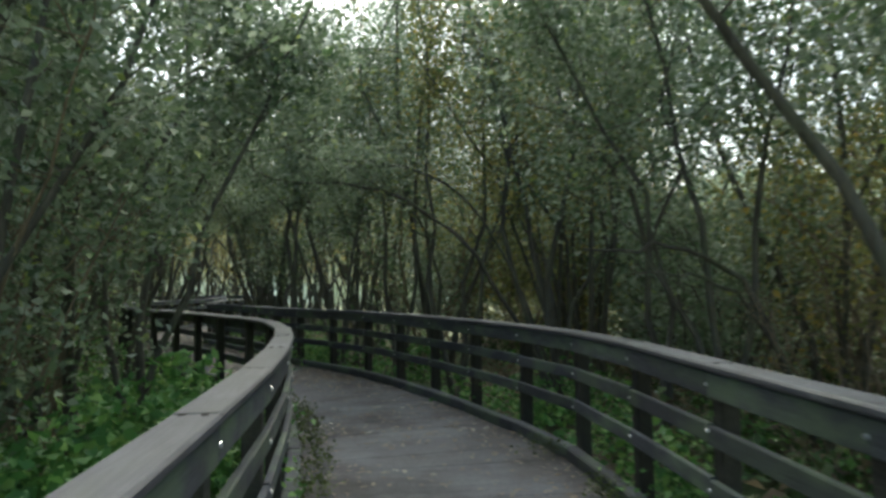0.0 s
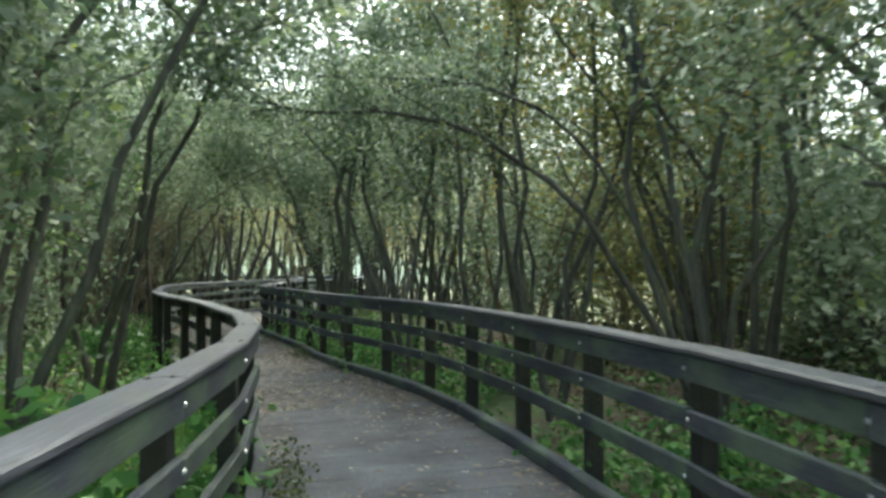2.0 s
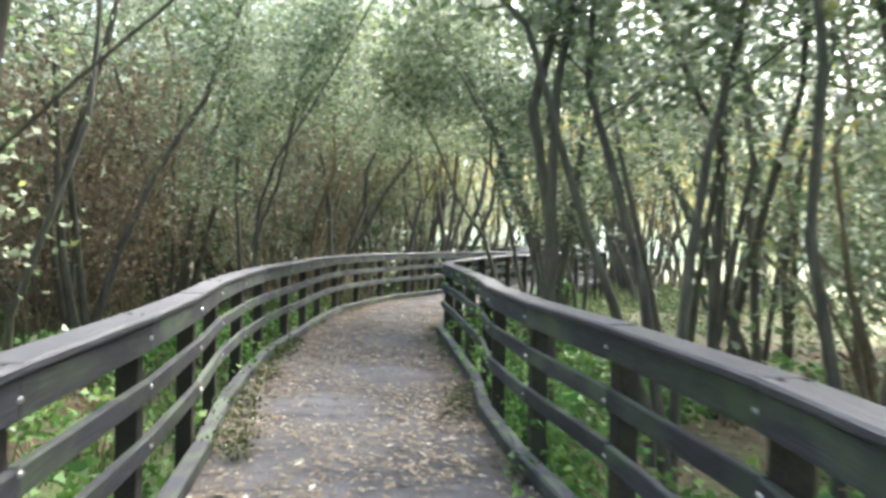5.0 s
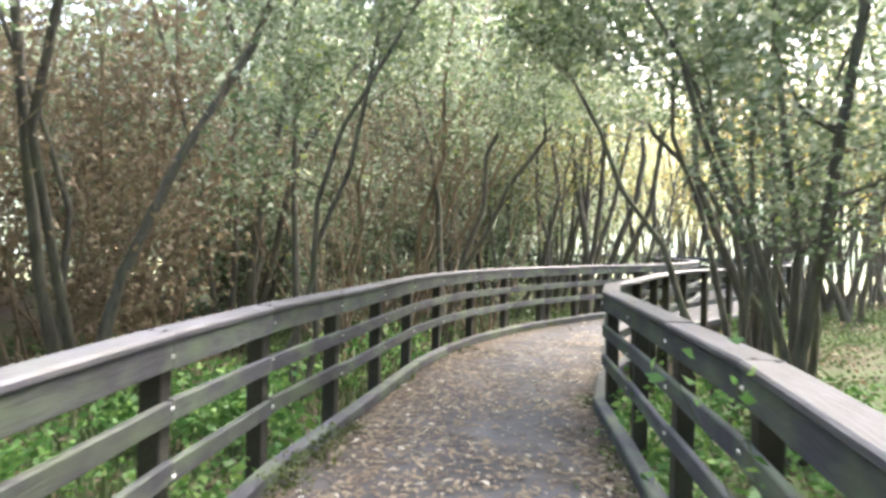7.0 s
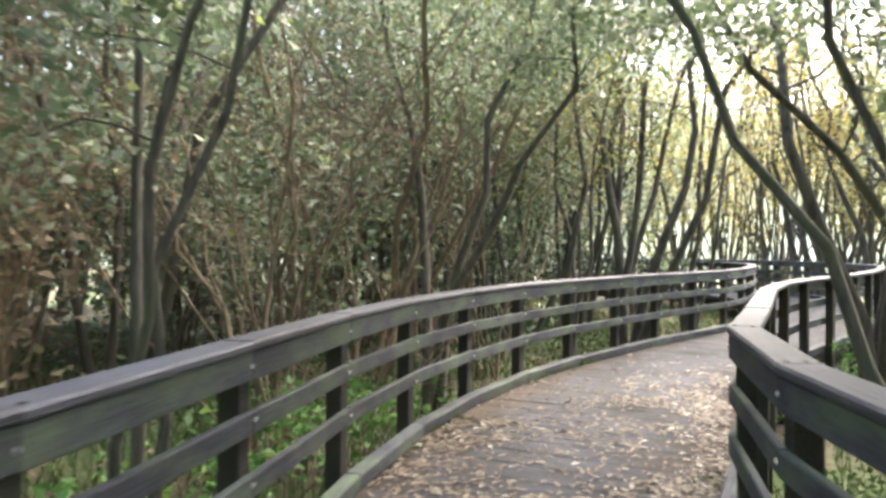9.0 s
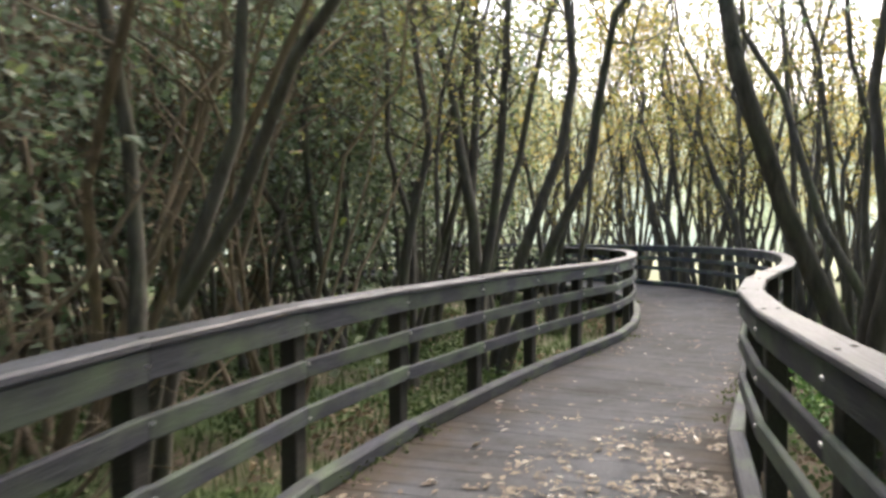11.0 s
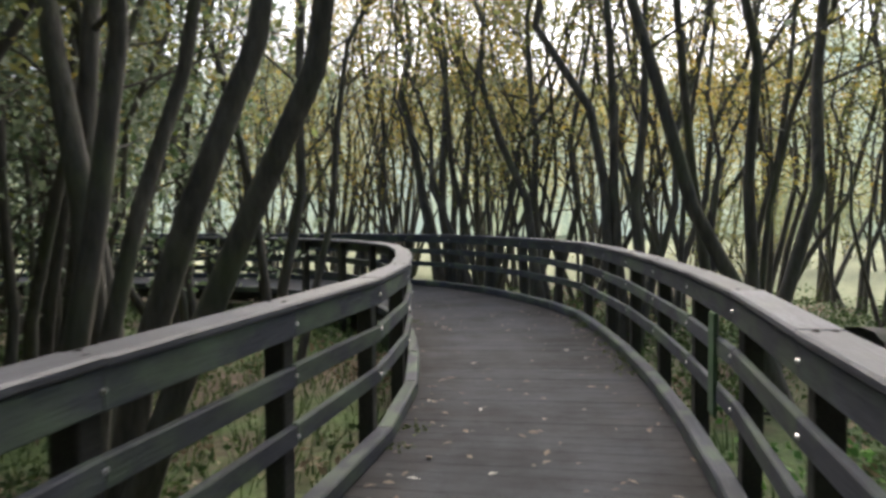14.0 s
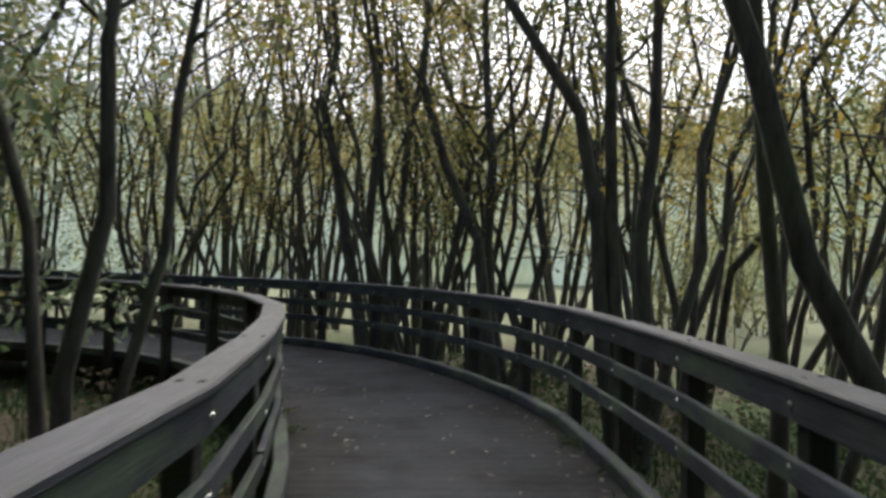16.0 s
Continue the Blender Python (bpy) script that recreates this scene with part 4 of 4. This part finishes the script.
def grass(name, seed, count, xr, yr, height, label):
    rng = np.random.default_rng(seed)
    p = np.stack([rng.uniform(*xr, count * 3), rng.uniform(*yr, count * 3)], 1)
    keep = [q for q in p if np.min(np.hypot(MID[:, 0] - q[0], MID[:, 1] - q[1])) > 1.3 and noise.noise(Vector((q[0] * 0.4, q[1] * 0.4, seed))) > -0.2][:count]
    p = np.array(keep)
    n = len(p)
    h = height * rng.uniform(0.5, 1.3, n)
    a = rng.uniform(0, 2 * math.pi, n)
    w = np.stack([np.cos(a), np.sin(a), 0 * a], 1) * 0.012
    tip = np.stack([rng.normal(size=n) * 0.35 * h, rng.normal(size=n) * 0.35 * h, h], 1)
    f = np.stack([p[:, 0], p[:, 1], np.array([ground_z(a, b) - 0.03 for a, b in p])], 1)
    q = np.stack([f - w, f + w, f + tip * 0.6 + w * 0.6, f + tip], 1)
    return tagged(quads_object(name, q, LEAF_DULL), label, "grass", kind="stuff")


grass("grass", 401, 9000, (-13, -5), (9, 22), 0.30, "fresh green grass beside the boardwalk")
grass("grass", 402, 9000, (-14, -4), (22, 38), 0.22, "patchy green grass on the woodland floor")


def edge_moss():
    """Small tufts and moss that have crept over the edges of the deck."""
    rng = np.random.default_rng(12)
    c = []
    for line, side, n in ((LINE_L, -1, 520), (LINE_R, 1, 420)):
        for _ in range(n):
            d = rng.uniform(3, 46)
            p, t = at_line(line, d)
            if noise.noise(Vector((p[0] * 0.8, p[1] * 0.8, 7 + side))) < 0.02:
                continue
            if d > 24 and rng.random() < 0.75:
                continue
            o = np.array([-t[1], t[0]]) * side * rng.uniform(0.07, 0.26 if d < 24 else 0.14)
            k = rng.normal(size=(26, 3)) * np.array([0.06, 0.06, 0])
            k[:, 2] = rng.uniform(0.012, 0.06 if d > 24 else 0.15, 26)
            c.append(k + np.array([p[0] + o[0], p[1] + o[1], 0]))
    return tagged(quads_object("moss", leaves(rng, np.concatenate(c), 0.036, 0.5, -0.3), MOSS), "moss and small tufts along the deck edge", "moss", kind="stuff")


edge_moss()


def herb(x, y, z, h, seed, label):
    """A leafy plant with a few thin stalks."""
    rng = np.random.default_rng(seed)
    top = tagged(new("herb"), label, "plant")
    top.matrix_basis = pose(x, y, z)
    c = []
    for _ in range(9):
        line = bend(rng, (rng.normal() * 0.05, rng.normal() * 0.05, 0), (rng.normal() * 0.35, rng.normal() * 0.35, 1), h * rng.uniform(0.7, 1.1), 5, 0.15)
        v, f = [], []
        tube(v, f, line, [0.004, 0.004, 0.003, 0.003, 0.002, 0.002], 3)
        raw_part("stalk", v, f, MOSS, top)
        for p in line[1:]:
            c.extend(p + rng.normal(size=(5, 3)) * 0.045)
    quads_object("leaves", leaves(rng, np.array(c), 0.062, 0.6, 0.1), LEAF_FRESH, top)


herb(-2.75, 15.8, -0.5, 1.65, 1, "tall bluish-green herb reaching over the railing")
herb(-2.5, 15.15, -0.5, 1.5, 2, "tall leafy herb standing outside the railing")
herb(-1.62, 13.35, -0.5, 0.85, 3, "low leafy herb pushing through the railing")
herb(-1.35, 12.9, -0.5, 0.8, 4, "low leafy herb pushing through the railing")
herb(-5.3, 27.6, -0.5, 1.0, 5, "bright green herb outside the railing")
herb(-5.15, 28.6, -0.5, 0.9, 6, "bright green herb outside the railing")
herb(-5.35, 26.9, -0.5, 0.9, 7, "bright green herb outside the railing")

def fallen_log(x, y, turn, length, r):
    """A hollow log lying on the ground, the shade inside its open end painted dark."""
    top = tagged(new("fallen_log"), "hollow dead log lying on the ground beyond the railing", "log")
    top.matrix_basis = pose(x, y, -0.5 + r * 0.85, 0, 4, turn)
    rng = np.random.default_rng(44)
    v, f = [], []
    line = np.array([[length * k / 6, 0.05 * math.sin(k), 0.0] for k in range(7)])
    tube(v, f, line, [r * (1.08 - 0.04 * k) for k in range(7)], 12)
    raw_part("bark_shell", [p + rng.normal(size=3) * 0.012 for p in v], f, BARK, top, True)
    v, f = [], []
    tube(v, f, np.array([[0.0, 0, 0], [0.02, 0, 0], [0.5, 0, 0]]), [r * 1.05, r * 0.78, r * 0.6], 12)
    n = len(v)
    f.append(tuple(range(n - 12, n)))
    raw_part("hollow", v, f, HOLE_SHADE, top, True)


fallen_log(-2.5, 33.6, 35, 2.2, 0.28)
make_tree("dead_branches", 46, clump(np.random.default_rng(9), 6, 1.5, 1.4, 0.014), BARK_BROWN, LEAF_BROWN, 40, 0.05, 5, 2, 0.2, 0.1, "heap of pale dead twigs beside the railing", "dead branches").matrix_basis = pose(-9.3, 22.0, -0.52)

# short upright board nailed over the rails
d_board = STEP * int(np.argmin(np.hypot(LINE_R[:, 0] + 5.44, LINE_R[:, 1] - 28.8)))
board("upright_board", LINE_R, d_board - 0.07, d_board + 0.07, -0.022, -0.001, 0.30, 0.86, -1, WOOD_GREEN, right_rail)["label"] = "green algae-covered upright board"

# ------------------------------------------------------------------ deck
deck = tagged(new("deck"), "worn grey timber boardwalk deck with fallen leaves", "boardwalk", kind="structure")


def build_deck():
    rng = np.random.default_rng(7)
    # stations on both sides, paired so that each plank runs square across
    a = LINE_L[::5]
    pairs = []
    j = 0
    for p in a:
        best = j + np.argmin(np.hypot(LINE_R[j:j + 200, 0] - p[0], LINE_R[j:j + 200, 1] - p[1]))
        j = max(j, best)
        pairs.append((p, LINE_R[j]))
    pl, pr = np.array([q[0] for q in pairs]), np.array([q[1] for q in pairs])
    mid = 0.5 * (pl + pr)
    s = np.concatenate([[0], np.cumsum(np.linalg.norm(np.diff(mid, axis=0), axis=1))])

    def across(d):
        l = np.array([np.interp(d, s, pl[:, 0]), np.interp(d, s, pl[:, 1])])
        r = np.array([np.interp(d, s, pr[:, 0]), np.interp(d, s, pr[:, 1])])
        u = (r - l) / np.linalg.norm(r - l)
        return l - u * 0.05, r + u * 0.05

    d = 0.0
    while d < s[-1] - 0.4:
        w = 0.145
        gap = 0.001 if d < 26 else 0.002
        (l0, r0), (l1, r1) = across(d + gap), across(d + w)
        c = 0.25 * (l0 + l1 + r0 + r1)
        x = (r0 + r1 - l0 - l1)
        x = x / np.linalg.norm(x)
        y = np.array([-x[1], x[0]])
        dz = rng.uniform(-0.0012, 0.0012)
        bm = bmesh.new()
        corners = [((q - c) @ x, (q - c) @ y) for q in (l0, r0, r1, l1)]
        e = 0.002
        inset = [(cx, cy + (e if k < 2 else -e)) for k, (cx, cy) in enumerate(corners)]
        lo = [bm.verts.new((cx, cy, -0.045)) for cx, cy in corners]
        hi = [bm.verts.new((cx, cy, -e)) for cx, cy in corners]
        tp = [bm.verts.new((cx, cy, 0)) for cx, cy in inset]
        bm.faces.new(tp)
        bm.faces.new(lo[::-1])
        for k in range(4):
            bm.faces.new((lo[k], lo[(k + 1) % 4], hi[(k + 1) % 4], hi[k]))
            bm.faces.new((hi[k], hi[(k + 1) % 4], tp[(k + 1) % 4], tp[k]))
        bmesh.ops.recalc_face_normals(bm, faces=bm.faces)
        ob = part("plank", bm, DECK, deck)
        ob.matrix_basis = pose(c[0], c[1], dz, 0, 0, math.degrees(math.atan2(x[1], x[0])))
        d += w
    # joists below
    for u in (0.12, 0.5, 0.88):
        v, f = [], []
        for d2 in np.arange(0, s[-1] - 0.4, 0.6):
            l, r = across(d2)
            q = l + (r - l) * u
            k = (r - l) / np.linalg.norm(r - l)
            for o, z in ((-0.03, -0.22), (0.03, -0.22), (0.03, -0.05), (-0.03, -0.05)):
                v.append((q[0] + k[0] * o, q[1] + k[1] * o, z))
        n = len(v) // 4
        for i in range(n - 1):
            for k in range(4):
                f.append((4 * i + k, 4 * i + (k + 1) % 4, 4 * i + 4 + (k + 1) % 4, 4 * i + 4 + k))
        raw_part("joist", v, f, WOOD_POST, deck)
    # fallen leaves
    c = []
    for _ in range(27000):
        d2 = rng.uniform(0.5, s[-1] - 1) if rng.random() < 0.5 else rng.uniform(17, 29)
        l, r = across(d2)
        u = rng.uniform(0.03, 0.97) if rng.random() < 0.55 else (rng.beta(1.2, 7) if rng.random() < 0.5 else 1 - rng.beta(1.2, 7))
        q = l + (r - l) * u
        if noise.noise(Vector((q[0] * 0.9, q[1] * 0.9, 2))) < -0.05 and rng.random() < 0.7:
            continue
        if d2 > 31 and rng.random() < 0.86:
            continue
        c.append((q[0], q[1], 0.008))
    for _ in range(3200):
        # a drift of brown leaves in the bend
        l, r = across(rng.normal(30.4, 1.3))
        q = l + (r - l) * min(0.97, max(0.25, 1 - abs(rng.normal(0, 0.33))))
        if noise.noise(Vector((q[0] * 2.1, q[1] * 2.1, 9))) > -0.12:
            c.append((q[0], q[1], 0.009))
    c = np.array(c)
    n = len(c)
    ang = rng.uniform(0, 2 * math.pi, n)
    a = np.stack([np.cos(ang), np.sin(ang), rng.normal(size=n) * 0.12], 1)
    b = np.stack([-np.sin(ang), np.cos(ang), rng.normal(size=n) * 0.12], 1)
    sz = rng.uniform(0.014, 0.044, n)[:, None]
    q = np.stack([c - a * sz, c + b * sz * 0.45 + (0, 0, 0.004), c + a * sz, c - b * sz * 0.45 + (0, 0, 0.004)], 1)
    q[:, :, 2] = np.maximum(q[:, :, 2], 0.003)
    tagged(quads_object("fallen_leaves", q, LEAF_LITTER), "scattered brown and pale fallen leaves on the deck", "fallen leaves", kind="stuff")


build_deck()
